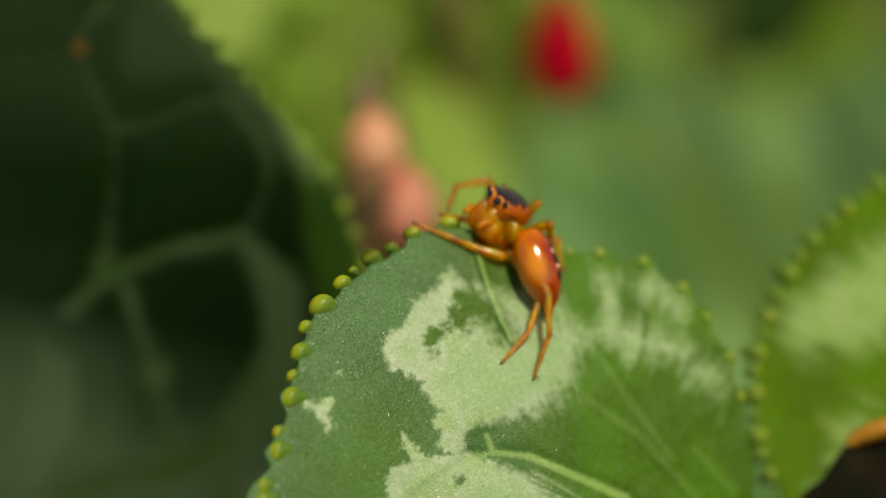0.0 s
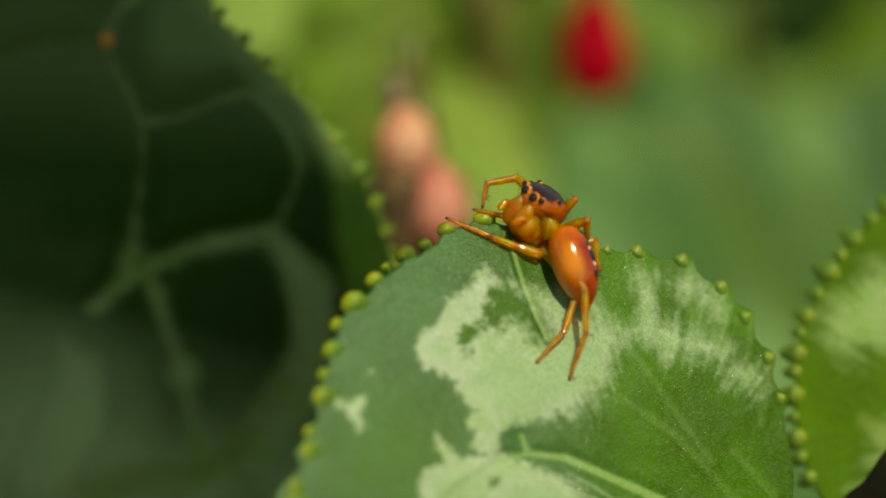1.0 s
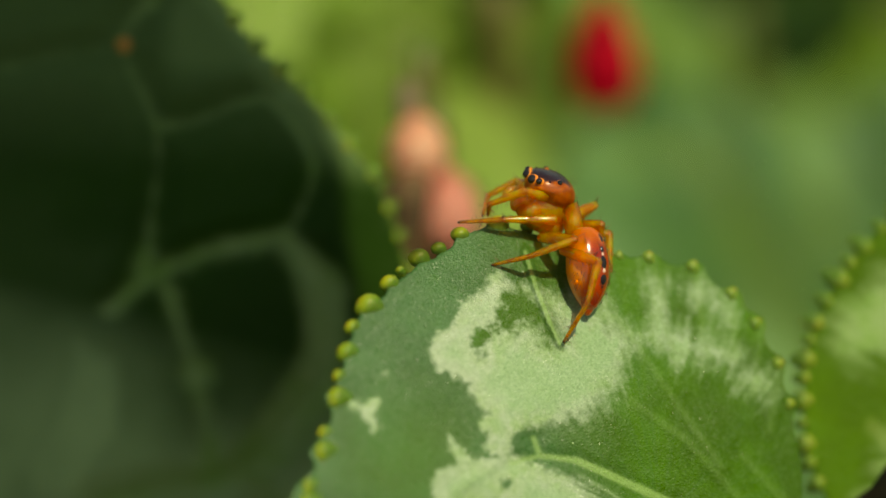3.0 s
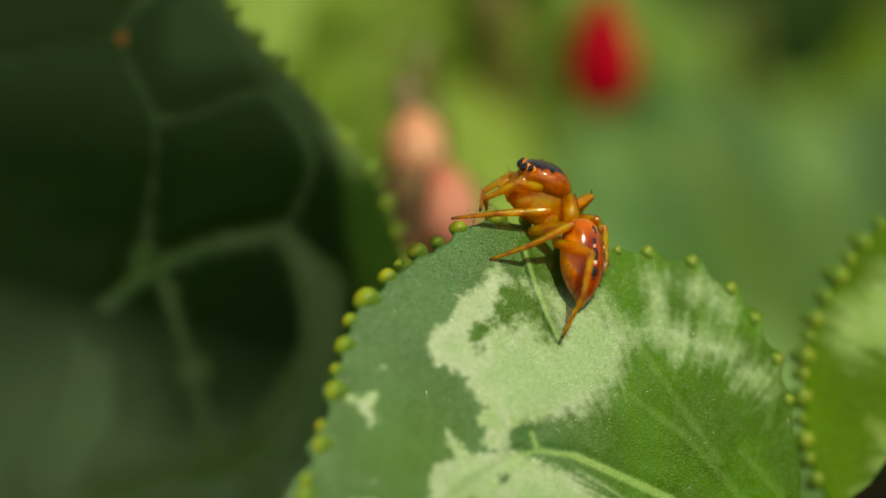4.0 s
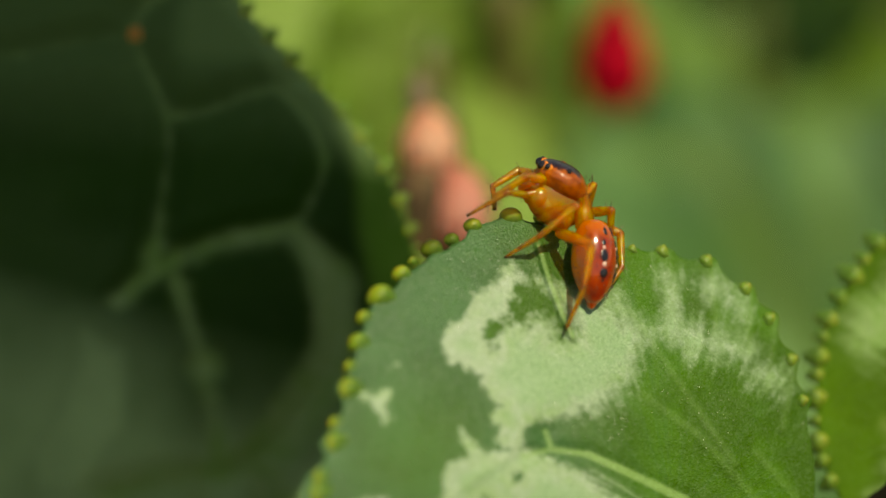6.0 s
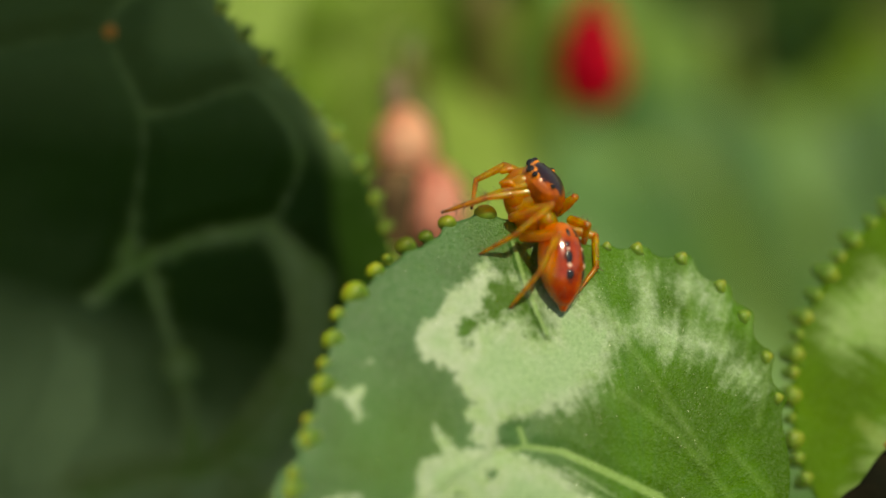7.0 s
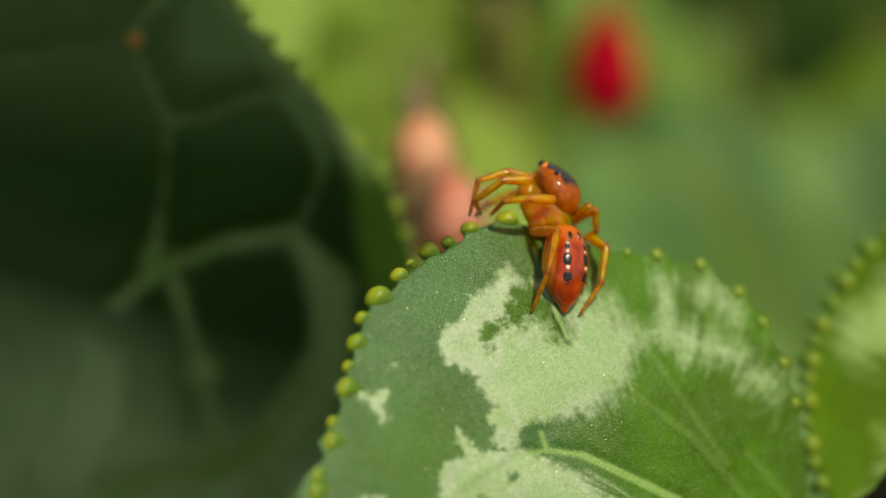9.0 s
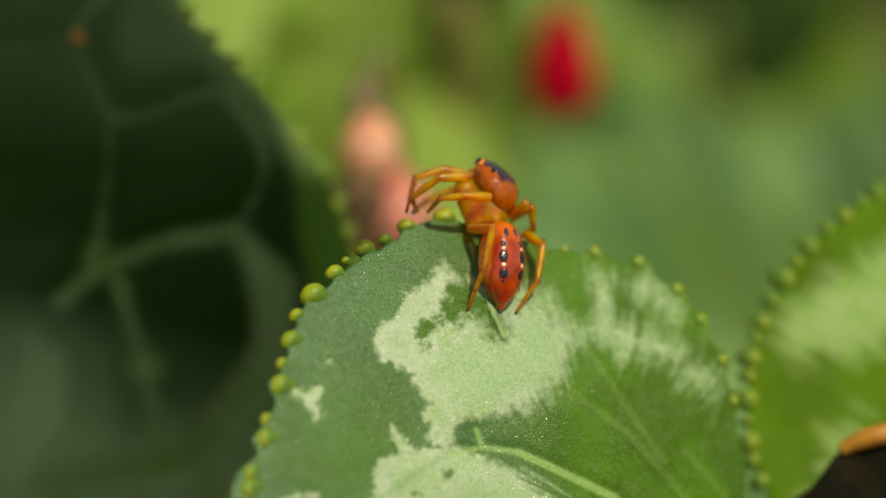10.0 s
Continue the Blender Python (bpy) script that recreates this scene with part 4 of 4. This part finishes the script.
def cephalothorax():
    bm = bmesh.new()
    blob(bm, (0, 0, 0), (0.86, 1.2, 0.68), u=40, v=28)
    for v in bm.verts:
        x, y, z = v.co
        if y > 0.55:
            y = 0.55 + (y - 0.55) * 0.75
            x *= 1.0 + 0.10 * (y - 0.55)
        if z > 0.30:
            z = 0.30 + (z - 0.30) * 0.62
        if y < -0.1:
            z -= 0.28 * (y + 0.1) ** 2
        if z < 0 and y > 0.3:
            x *= 0.92
        if y < 0:
            y *= 0.86
        v.co = x * (1 + 0.03 * math.cos(3 * y)), y, z
    body = part("cephalothorax", bm, CARAPACE, spider, "orange-brown carapace with a dark violet patch on top")
    for sx in (-1, 1):
        for pos, r in (((0.23, 0.98, 0.16), 0.17), ((0.52, 0.86, 0.24), 0.115), ((0.62, 0.50, 0.34), 0.05), ((0.62, 0.12, 0.40), 0.10)):
            bm = bmesh.new()
            blob(bm, (sx * pos[0], pos[1], pos[2]), (r, r, r), u=16, v=12)
            part("eye", bm, EYE, body, "round glossy black eye")
            bm = bmesh.new()
            blob(bm, (sx * pos[0] * 0.92, pos[1] * 0.90, pos[2] * 0.90), (r * 1.22, r * 1.22, r * 1.22), u=14, v=10)
            part("eye_ring", bm, ORANGE, body, "bright orange scales round the eye")
        bm = bmesh.new()
        blob(bm, (sx * 0.27, 0.86, -0.68), (0.30, 0.30, 0.62), u=16, v=12)
        part("chelicera", bm, AMBER, body, "amber jaw")
        bm = bmesh.new()
        tube(bm, spline([(sx * 0.42, 0.75, -0.75), (sx * 0.50, 1.15, -0.60), (sx * 0.42, 1.38, -0.95)], 6), [0.12, 0.12, 0.13, 0.13, 0.13, 0.12, 0.12, 0.13, 0.13, 0.13, 0.12, 0.10, 0.05])
        part("palp", bm, AMBER, body, "short amber feeler")
        for k in range(4):
            bm = bmesh.new()
            blob(bm, (sx * 0.36, 0.60 - 0.36 * k, -0.90 - 0.13 * k), (0.42, 0.42, 0.46), Matrix.Rotation(sx * radians(24 - 16 * k), 3, "Z"), u=18, v=12)
            part("coxa", bm, AMBER, body)
    bm = bmesh.new()
    blob(bm, (0, -0.08, -0.82), (0.78, 1.15, 0.88), Matrix.Rotation(radians(14), 3, "X"), u=24, v=16)
    part("sternum", bm, AMBER, body, "translucent amber underside")
    rng = random.Random(3)
    bm = bmesh.new()
    for k in range(110):
        a, y = rng.choice((rng.uniform(-1.2, 1.2), rng.uniform(1.2, 2.2), rng.uniform(-2.2, -1.2))), rng.uniform(-0.9, 0.95)
        w = math.sqrt(max(0.05, 1 - (y / 1.2) ** 2))
        p = Vector((0.84 * w * math.sin(a), y, 0.50 * w * math.cos(a)))
        tube(bm, [p, p + Vector((p.x * 0.14, 0.04, 0.10 + 0.12 * p.z)) * rng.uniform(0.6, 1.5)], [0.010, 0.002], 4)
    part("bristles", bm, HAIR, body, "fine dark bristles")
    for ob in (body, *body.children):
        ob.data.transform(Matrix.Scale(1.12, 4))
    return body


def abdomen():
    bm = bmesh.new()
    blob(bm, (0, 0, 0), (0.97, 1.76, 0.92), u=40, v=32)

    def shape(p):
        x, y, z = p
        w = max(1 - (y / 1.76) ** 2, 0.02)
        x, z = x * w ** (-0.14 if y > 0 else -0.07), z * w ** (-0.14 if y > 0 else -0.07)
        y *= 0.93 if y > 0 else 1.0
        if y < 0:
            k = 1 - 0.36 * (y / 1.76) ** 2
            x, z = x * k, z * k
            y *= 0.98
        return Vector((x, y, z * (0.9 if z < 0 else 1.0)))
    for v in bm.verts:
        v.co = shape(v.co)
    body = part("abdomen", bm, ABDOMEN, spider, "smooth red-orange abdomen with rows of black spots")

    def skin(y, turn, lift):
        w = math.sqrt(max(0, 1 - (y / 1.76) ** 2))
        p = shape((0.97 * w * math.sin(turn), y, 0.92 * w * math.cos(turn)))
        out = Vector((p.x / 0.81, p.y / 2.6, p.z / 0.71)).normalized()
        return p + out * lift, out
    for sx in (-1, 1):
        for y, r, long, mat, nm in ((1.20, 0.08, 0.16, BLACK, "black_spot"), (0.70, 0.09, 0.11, BLACK, "black_spot"), (0.14, 0.155, 0.22, BLACK, "black_spot"), (-0.55, 0.155, 0.18, BLACK, "black_spot"),
                                    (0.49, 0.06, 0.06, CREAM, "pale_spot"), (-0.20, 0.08, 0.08, CREAM, "pale_spot"), (-0.85, 0.05, 0.05, BLACK, "black_spot")):
            p, out = skin(y, sx * radians(27 if y < 1 else 16), -0.012)
            bm = bmesh.new()
            along = (Vector((0, 1, 0)) - out * out.y).normalized()
            blob(bm, p, (1.15 * r, 1.2 * long, 0.04), Matrix((along.cross(out), along, out)).transposed(), u=14, v=8)
            part(nm, bm, mat, body)
    bm = bmesh.new()
    tube(bm, [(0, -1.52, -0.05), (0, -1.70, -0.08), (0, -1.84, -0.10), (0, -1.89, -0.10)], [0.30, 0.20, 0.14, 0.05], 12)
    part("spinneret", bm, ABDOMEN, body, "small pointed spinneret")
    bm = bmesh.new()
    tube(bm, [(0, 1.35, -0.35), (0, 2.5, -0.5), (0, 1.9, -0.6)], [0.42, 0.34, 0.30], 12)
    part("waist", bm, AMBER, body, "narrow amber waist")
    rng = random.Random(5)
    bm = bmesh.new()
    for k in range(260):
        p, out = skin(rng.uniform(-1.4, 1.5), rng.uniform(-2.2, 2.2), 0)
        tube(bm, [p, p + (out * 0.07 + Vector((0, -0.14, 0))) * rng.uniform(0.6, 1.3)], [0.011, 0.002], 4)
    part("bristles", bm, HAIR, body, "fine dark bristles")
    return body


def leg_piece(name, length, r0, r1, r2, parent, mat, label="", dark=False, spines=0, seed=0):
    bm = bmesh.new()
    ys, rad, n = [], [], 8
    for i in range(n + 1):
        s = i / n
        ys.append(length * s)
        rad.append(r0 * (1 - s) ** 2 + 2 * r1 * s * (1 - s) + r2 * s * s)
    # rounded ends that reach into the next joint
    for k in (0.35, 0.75, 1.0):
        ys = [-0.75 * r0 * k] + ys
        rad = [r0 * math.sqrt(max(1 - k * k, 0.02))] + rad
        ys.append(length + 0.75 * r2 * k)
        rad.append(r2 * math.sqrt(max(1 - k * k, 0.02)))
    tube(bm, [(0, y, 0) for y in ys], rad, 14)
    ob = part(name, bm, mat, parent, label)
    if dark:
        bm = bmesh.new()
        blob(bm, (0, length, 0), (0.06, 0.10, 0.06), u=8, v=6)
        part("claw", bm, BLACK, ob)
    if spines:
        rng = random.Random(seed)
        bm = bmesh.new()
        for k in range(spines):
            y, a = length * rng.uniform(0.15, 1.0), rng.uniform(0, 6.28)
            o = Vector((math.cos(a), 0.5, math.sin(a)))
            p = Vector((0, y, 0)) + o * r1 * 0.6
            tube(bm, [p, p + o * rng.uniform(0.14, 0.36)], [0.014, 0.003], 4)
        part("spines", bm, HAIR, ob, "fine dark spines")
    return ob


# lengths of thigh, shin and foot, thickness, how straight the ankle is
LEGS = {
    "R1": ((1.03, 1.25, 1.38), 0.215, 0.86),
    "L1": ((1.15, 1.49, 0.90), 0.215, 0.85),
    "L2": ((1.00, 1.00, 1.78), 0.215, 0.85),
    "L3": ((2.10, 1.83, 1.69), 0.215, 0.98),
    "L4": ((2.07, 1.66, 1.89), 0.215, 0.98),
    "R2": ((1.00, 1.00, 0.90), 0.215, 0.87),
    "R3": ((1.00, 1.03, 0.92), 0.215, 0.91),
    "R4": ((1.00, 1.45, 1.56), 0.215, 0.96),
}
# from when to when: the hip beside the middle of the head part, and where the knee points
JOINTS = {
    "R1": (((0, 1.55), (-0.37, 0.78, 0.44), (-0.33, 0.67, 0.67)), ((1.8, 2.2), (-0.81, 1.37, 0.05), (-0.74, 0.58, 0.33)), ((3.25, 4), (-0.76, 0.10, -0.02), (-0.26, 0.88, 0.39)), ((4.4, 5.75), (-0.96, 0.46, -0.03), (-0.54, 0.73, 0.42)),
           ((6.5, 7.12), (-0.87, 0.19, 0.49), (-0.45, 0.65, 0.60)), ((7.4, 7.75), (-0.71, 0.35, 0.35), (-0.55, 0.76, 0.33)), ((8, 8), (-0.76, -0.10, 0.76), (-0.62, 0.15, 0.77)), ((8.25, 10), (-1.13, 0.01, 0.33), (-0.46, -0.26, 0.85))),
    "L1": (((0, 1.55), (0.69, -0.29, -1.05), (-0.11, -0.99, 0.03)), ((1.8, 2.2), (-0.15, -0.63, -0.40), (-0.38, -0.89, 0.26)), ((3.25, 4), (-0.28, -0.77, -0.39), (-0.44, -0.83, 0.34)), ((4.4, 5.75), (-0.83, -0.60, -0.11), (-0.53, -0.83, 0.18)),
           ((6.5, 7.12), (-0.47, -0.49, 0.17), (-0.16, -0.86, 0.49)), ((7.4, 7.75), (-0.19, -0.48, 0.10), (-0.28, -0.79, 0.54)), ((8, 8), (-0.83, -0.32, 0.50), (-0.33, -0.86, 0.40)), ((8.25, 10), (-1.20, -1.11, 0.27), (-0.59, -0.71, 0.38))),
    "L2": (((0, 1.55), (-0.24, -0.34, -1.99), (-0.13, -0.90, -0.42)), ((1.8, 2.2), (0.36, -0.41, -1.30), (0.01, -1.00, -0.09)), ((3.25, 4), (0.06, -0.50, -1.29), (0.01, -0.98, 0.22)), ((4.4, 5.75), (-0.60, -0.37, -0.50), (-0.10, -0.88, 0.46)),
           ((6.5, 7.12), (-0.40, -0.44, -0.15), (-0.11, -0.81, 0.58)), ((7.4, 7.75), (-0.13, -0.45, -0.20), (-0.20, -0.80, 0.57)), ((8, 8), (0.06, -1.11, -0.03), (-0.45, -0.84, 0.32)), ((8.25, 10), (-0.32, -1.38, -0.52), (-0.50, -0.84, 0.19))),
    "L3": (((0, 1.55), (-0.09, -0.15, -1.83), (1.00, -0.01, -0.07)), ((1.8, 2.2), (0.51, -0.80, -1.51), (0.94, -0.33, -0.02)), ((3.25, 4), (-0.56, -0.00, -2.08), (0.49, -0.87, -0.06)), ((4.4, 5.75), (-0.74, -0.07, -1.63), (0.48, -0.88, 0.06)),
           ((6.5, 7.12), (-1.33, -0.32, -1.18), (0.51, -0.86, -0.08)), ((7.4, 7.75), (-0.55, 0.02, -1.41), (0.49, -0.87, 0.10)), ((8, 8), (0.02, 0.48, -0.22), (-0.41, 0.87, 0.28)), ((8.25, 10), (-0.46, 1.01, -0.35), (-0.45, 0.88, 0.14))),
    "L4": (((0, 1.55), (0.51, -0.83, -1.70), (0.91, -0.41, 0.11)), ((1.8, 2.2), (0.75, -0.62, -2.21), (0.74, -0.67, 0.08)), ((3.25, 4), (0.39, -0.81, -2.55), (0.67, -0.73, 0.08)), ((4.4, 5.75), (0.09, -0.71, -2.19), (0.60, -0.78, 0.17)),
           ((6.5, 7.12), (-0.91, -0.67, -1.95), (0.65, -0.75, 0.10)), ((7.4, 7.75), (-0.01, -0.18, -2.04), (0.61, -0.78, 0.18)), ((8, 8), (-0.38, -0.26, -1.59), (0.41, -0.88, 0.25)), ((8.25, 10), (-1.02, -0.46, -1.77), (0.44, -0.86, 0.26))),
    "R2": (((0, 1.55), (0.48, 0.41, -0.53), (0.58, 0.64, 0.50)), ((1.8, 2.2), (1.09, 0.11, -0.55), (0.58, 0.73, 0.34)), ((3.25, 4), (0.97, 0.15, -1.15), (0.70, 0.67, 0.25)), ((4.4, 5.75), (0.61, 0.27, -0.74), (0.63, 0.66, 0.41)),
           ((6.5, 7.12), (0.46, 0.36, -0.96), (0.65, 0.55, 0.52)), ((7.4, 7.75), (1.17, 0.11, -0.83), (0.55, 0.71, 0.45)), ((8, 8), (0.93, 0.06, -0.48), (0.67, 0.64, 0.39)), ((8.25, 10), (0.58, 0.30, -1.25), (0.89, 0.29, 0.36))),
    "R3": (((0, 1.55), (0.87, 0.14, -0.98), (0.95, -0.27, -0.13)), ((1.8, 2.2), (1.07, 0.74, -0.92), (0.83, -0.53, 0.17)), ((3.25, 4), (1.15, 0.10, -1.63), (0.89, -0.39, -0.25)), ((4.4, 5.75), (1.17, 0.61, -1.30), (0.80, -0.60, 0.05)),
           ((6.5, 7.12), (0.98, 0.07, -1.26), (0.69, -0.54, -0.49)), ((7.4, 7.75), (1.63, 0.51, -1.28), (0.68, -0.72, -0.15)), ((8, 8), (1.41, 1.02, -1.08), (0.77, -0.63, -0.05)), ((8.25, 10), (0.64, 0.25, -1.13), (0.88, -0.47, -0.03))),
    "R4": (((0, 1.55), (0.98, 1.40, -1.58), (0.99, 0.09, 0.10)), ((1.8, 2.2), (1.30, 0.26, -1.43), (0.99, 0.11, 0.13)), ((3.25, 4), (1.30, 0.29, -1.87), (0.99, 0.13, 0.04)), ((4.4, 5.75), (1.44, 0.39, -1.82), (0.98, 0.21, 0.02)),
           ((6.5, 7.12), (1.02, 1.32, -1.60), (0.99, 0.13, -0.01)), ((7.4, 7.75), (1.90, 0.54, -1.65), (0.96, -0.29, 0.05)), ((8, 8), (1.73, 0.19, -1.75), (0.83, -0.55, -0.02)), ((8.25, 10), (1.22, 0.21, -1.94), (0.81, -0.58, 0.06))),
}


def leg(key):
    (a, b, c), r, _ = LEGS[key]
    k = len(key) + int(key[1])
    thigh = leg_piece("leg", a, r * 0.90, r * (1.38 if a > 1.3 else 1.08), r * 0.70, spider, LEG if k % 2 else AMBER, "jointed translucent amber leg", spines=9, seed=k)
    shin = leg_piece("shin", b, r * 0.76, r * 0.70, r * 0.52, thigh, LEG, spines=12, seed=k + 20)
    foot = leg_piece("foot", c, r * 0.54, r * 0.44, r * 0.28, thigh, FOOT, dark=True, spines=10, seed=k + 40)
    return thigh, shin, foot


HEAD, REAR = cephalothorax(), abdomen()
LEG_PIECES = {k: leg(k) for k in LEGS}

# Body poses: time, place of the head part, the way it faces, its upside; then place of the abdomen, the way its tip points, its back.
STANCE = (
    (0.00, (4.14, 3.6, 1.90), (-.64, -.74, .20), (.40, -.42, .82), (5.22, 3.0, -.58), (.30, -.10, -.93), (.95, .00, .30)),
    (1.55, (4.14, 3.6, 1.90), (-.64, -.74, .20), (.40, -.42, .82), (5.22, 3.0, -.58), (.30, -.10, -.93), (.95, .00, .30)),
    (1.80, (3.68, 3.6, 2.58), (-.82, -.55, .08), (.17, -.25, .95), (5.32, 3.0, -.19), (.10, -.10, -.98), (.97, -.20, .10)),
    (2.20, (3.68, 3.6, 2.58), (-.82, -.55, .08), (.17, -.25, .95), (5.32, 3.0, -.19), (.10, -.10, -.98), (.97, -.20, .10)),
    (3.25, (3.90, 3.6, 2.75), (-.80, -.45, .24), (.38, -.28, .88), (5.23, 3.0, -.52), (.05, -.10, -.99), (.95, -.28, .05)),
    (3.65, (3.90, 3.6, 2.75), (-.80, -.45, .24), (.38, -.28, .88), (5.23, 3.0, -.52), (.05, -.10, -.99), (.95, -.28, .05)),
    (4.00, (3.72, 3.6, 2.85), (-.86, -.32, .28), (.34, -.18, .92), (5.07, 3.0, -.35), (.02, -.10, -.99), (.90, -.44, .02)),
    (4.40, (3.70, 3.6, 2.88), (-.90, -.20, .30), (.32, -.10, .94), (5.06, 3.0, -.40), (-.03, -.10, -.98), (.84, -.54, .0)),
    (5.75, (3.70, 3.6, 2.88), (-.90, -.20, .30), (.32, -.10, .94), (5.06, 3.0, -.40), (-.03, -.10, -.98), (.84, -.54, .0)),
    (6.50, (4.12, 3.6, 2.28), (-.64, -.33, .62), (.62, -.38, .68), (4.68, 2.85, -.70), (.10, -.14, -.98), (.76, -.64, .05)),
    (7.12, (4.12, 3.6, 2.28), (-.64, -.33, .62), (.62, -.38, .68), (4.68, 2.85, -.70), (.10, -.14, -.98), (.76, -.64, .05)),
    (7.40, (3.46, 3.6, 2.80), (-.90, -.05, .36), (.36, -.12, .92), (4.72, 2.85, -.35), (.10, -.14, -.98), (.80, -.58, .05)),
    (7.75, (3.46, 3.6, 2.80), (-.90, -.05, .36), (.36, -.12, .92), (4.72, 2.85, -.35), (.10, -.14, -.98), (.80, -.58, .05)),
    (8.00, (3.60, 3.6, 2.60), (-.82, .25, .45), (.48, -.10, .86), (4.37, 2.72, -.10), (.08, -.14, -.98), (.62, -.78, .05)),
    (8.25, (3.82, 3.6, 2.57), (-.60, .45, .65), (.65, -.25, .72), (4.02, 2.62, -.54), (.02, -.14, -.98), (.55, -.83, .05)),
    (10.0, (3.82, 3.6, 2.57), (-.60, .45, .65), (.65, -.25, .72), (4.02, 2.62, -.54), (.02, -.14, -.98), (.55, -.83, .05)),
)
# Where each foot stands, from when.
STEPS = {
    "L1": ((0, 1.37, 1.66), (5.8, 1.37, 1.62), (6.4, 0.24, 1.33), (7.75, 0.24, 1.33), (8.05, 0.68, 1.48)),
    "L2": ((0, 0.26, 1.35), (3.3, 0.26, 1.35), (3.7, 0.05, 1.27), (7.75, 0.10, 1.30), (8.05, 1.10, 1.46)),
    "L3": ((0, 3.72, -4.28), (2.3, 3.72, -4.28), (2.8, 1.55, -0.33), (7.75, 1.55, -0.33), (8.1, 0.50, 1.42)),
    "L4": ((0, 4.99, -4.95), (1.55, 4.99, -4.95), (1.75, 4.32, -3.33), (5.8, 4.32, -3.34), (6.4, 2.70, -2.41)),
    "R1": ((0, 1.70, 1.78), (2.5, 1.65, 1.74), (3.1, 1.12, 1.60), (5.8, 1.10, 1.56), (6.4, 1.22, 1.48), (7.75, 1.22, 1.48), (8.1, 0.26, 1.47)),
    "R2": ((0, 4.3, 1.05),),
    "R3": ((0, 5.1, 0.20), (7.75, 5.1, 0.20), (8.05, 4.7, 0.45)),
    "R4": ((0, 5.5, -1.8), (3.3, 5.35, -1.85), (7.75, 5.3, -1.9), (8.05, 4.62, -2.5)),
}


def ease(s):
    s = min(max(s, 0.0), 1.0)
    return s * s * (3 - 2 * s)


def stance(t):
    i = max(k for k, row in enumerate(STANCE[:-1]) if row[0] <= t + 1e-6)
    a, b = STANCE[i], STANCE[i + 1]
    s = ease((t - a[0]) / (b[0] - a[0]))
    return [Vector(p).lerp(Vector(q), s) for p, q in zip(a[1:], b[1:])]


def standing(key, t):
    rows = STEPS[key]
    i = max(k for k, row in enumerate(rows) if row[0] <= t + 1e-6)
    a, b = rows[i], rows[min(i + 1, len(rows) - 1)]
    s = ease((t - a[0]) / (b[0] - a[0])) if b is not a else 0.0
    x, z = a[1] + (b[1] - a[1]) * s, a[2] + (b[2] - a[2]) * s
    lift = 0.5 * math.sin(math.pi * s) if (a[1:] != b[1:]) else 0.0
    return Vector((x, float(lobe_depth(np.array(x), np.array(z))) - 0.03 - lift, z))


def joint(key, t):
    """The hip of a leg and the way its knee points."""
    rows = JOINTS[key]
    i = max(k for k, row in enumerate(rows) if row[0][0] <= t + 1e-6)
    a, b = rows[i], rows[min(i + 1, len(rows) - 1)]
    s = ease((t - a[0][1]) / (b[0][0] - a[0][1])) if t > a[0][1] and b is not a else 0.0
    return Vector(a[1]).lerp(Vector(b[1]), s), Vector(a[2]).lerp(Vector(b[2]), s).normalized()


def facing(way, up):
    y = way.normalized()
    x = y.cross(up).normalized()
    return Matrix((x, y, x.cross(y))).transposed()


def knees(hip, toe, lengths, pole, bend):
    """The two joints of a three-piece leg from hip to toe: a sharp knee, and an ankle that bends little."""
    a, b, c = lengths
    to = toe - hip
    d = min(to.length, a + (b + c) * 0.985)
    far = min(max(bend * (b + c), d - a + 0.02), a + d - 0.05, (b + c) * 0.99)
    way = to.normalized()
    side = (pole - way * pole.dot(way)).normalized()
    along = (a * a - far * far + d * d) / (2 * d)
    knee = hip + way * along + side * math.sqrt(max(a * a - along * along, 0.0))
    way = (toe - knee).normalized()
    far = (toe - knee).length
    side = (pole - way * pole.dot(way)).normalized()
    along = (b * b - c * c + far * far) / (2 * far)
    return knee, knee + way * along + side * math.sqrt(max(b * b - along * along, 0.0))


def motions():
    rows = {ob: [] for ob in (spider, HEAD, REAR, *(o for limb in LEG_PIECES.values() for o in limb))}
    for step in range(101):
        t = step / 10
        head, way, up, rear, tip, back = stance(t)
        turn = facing(way, up)
        rows[spider].append((t, VIEW @ Matrix.Translation(head * MM)))
        rows[HEAD].append((t, turn.to_4x4()))
        rows[REAR].append((t, Matrix.Translation((rear - head) * MM) @ facing(-tip, back).to_4x4()))
        for key, (lengths, _, rise) in LEGS.items():
            toe = standing(key, t) - head
            top, pole_up = joint(key, t)
            k1, k2 = knees(top, toe, lengths, pole_up, rise)
            foot_way = (toe - k2).normalized()
            thigh = Matrix.Translation(top * MM) @ facing(k1 - top, pole_up).to_4x4()
            shin = Matrix.Translation(k1 * MM) @ facing(k2 - k1, pole_up).to_4x4()
            foot = Matrix.Translation(k2 * MM) @ facing(foot_way, pole_up).to_4x4()
            back_to = thigh.inverted()
            for ob, m in zip(LEG_PIECES[key], (thigh, back_to @ shin, back_to @ foot)):
                rows[ob].append((t, m))
    for ob, r in rows.items():
        walk(ob, r)


motions()
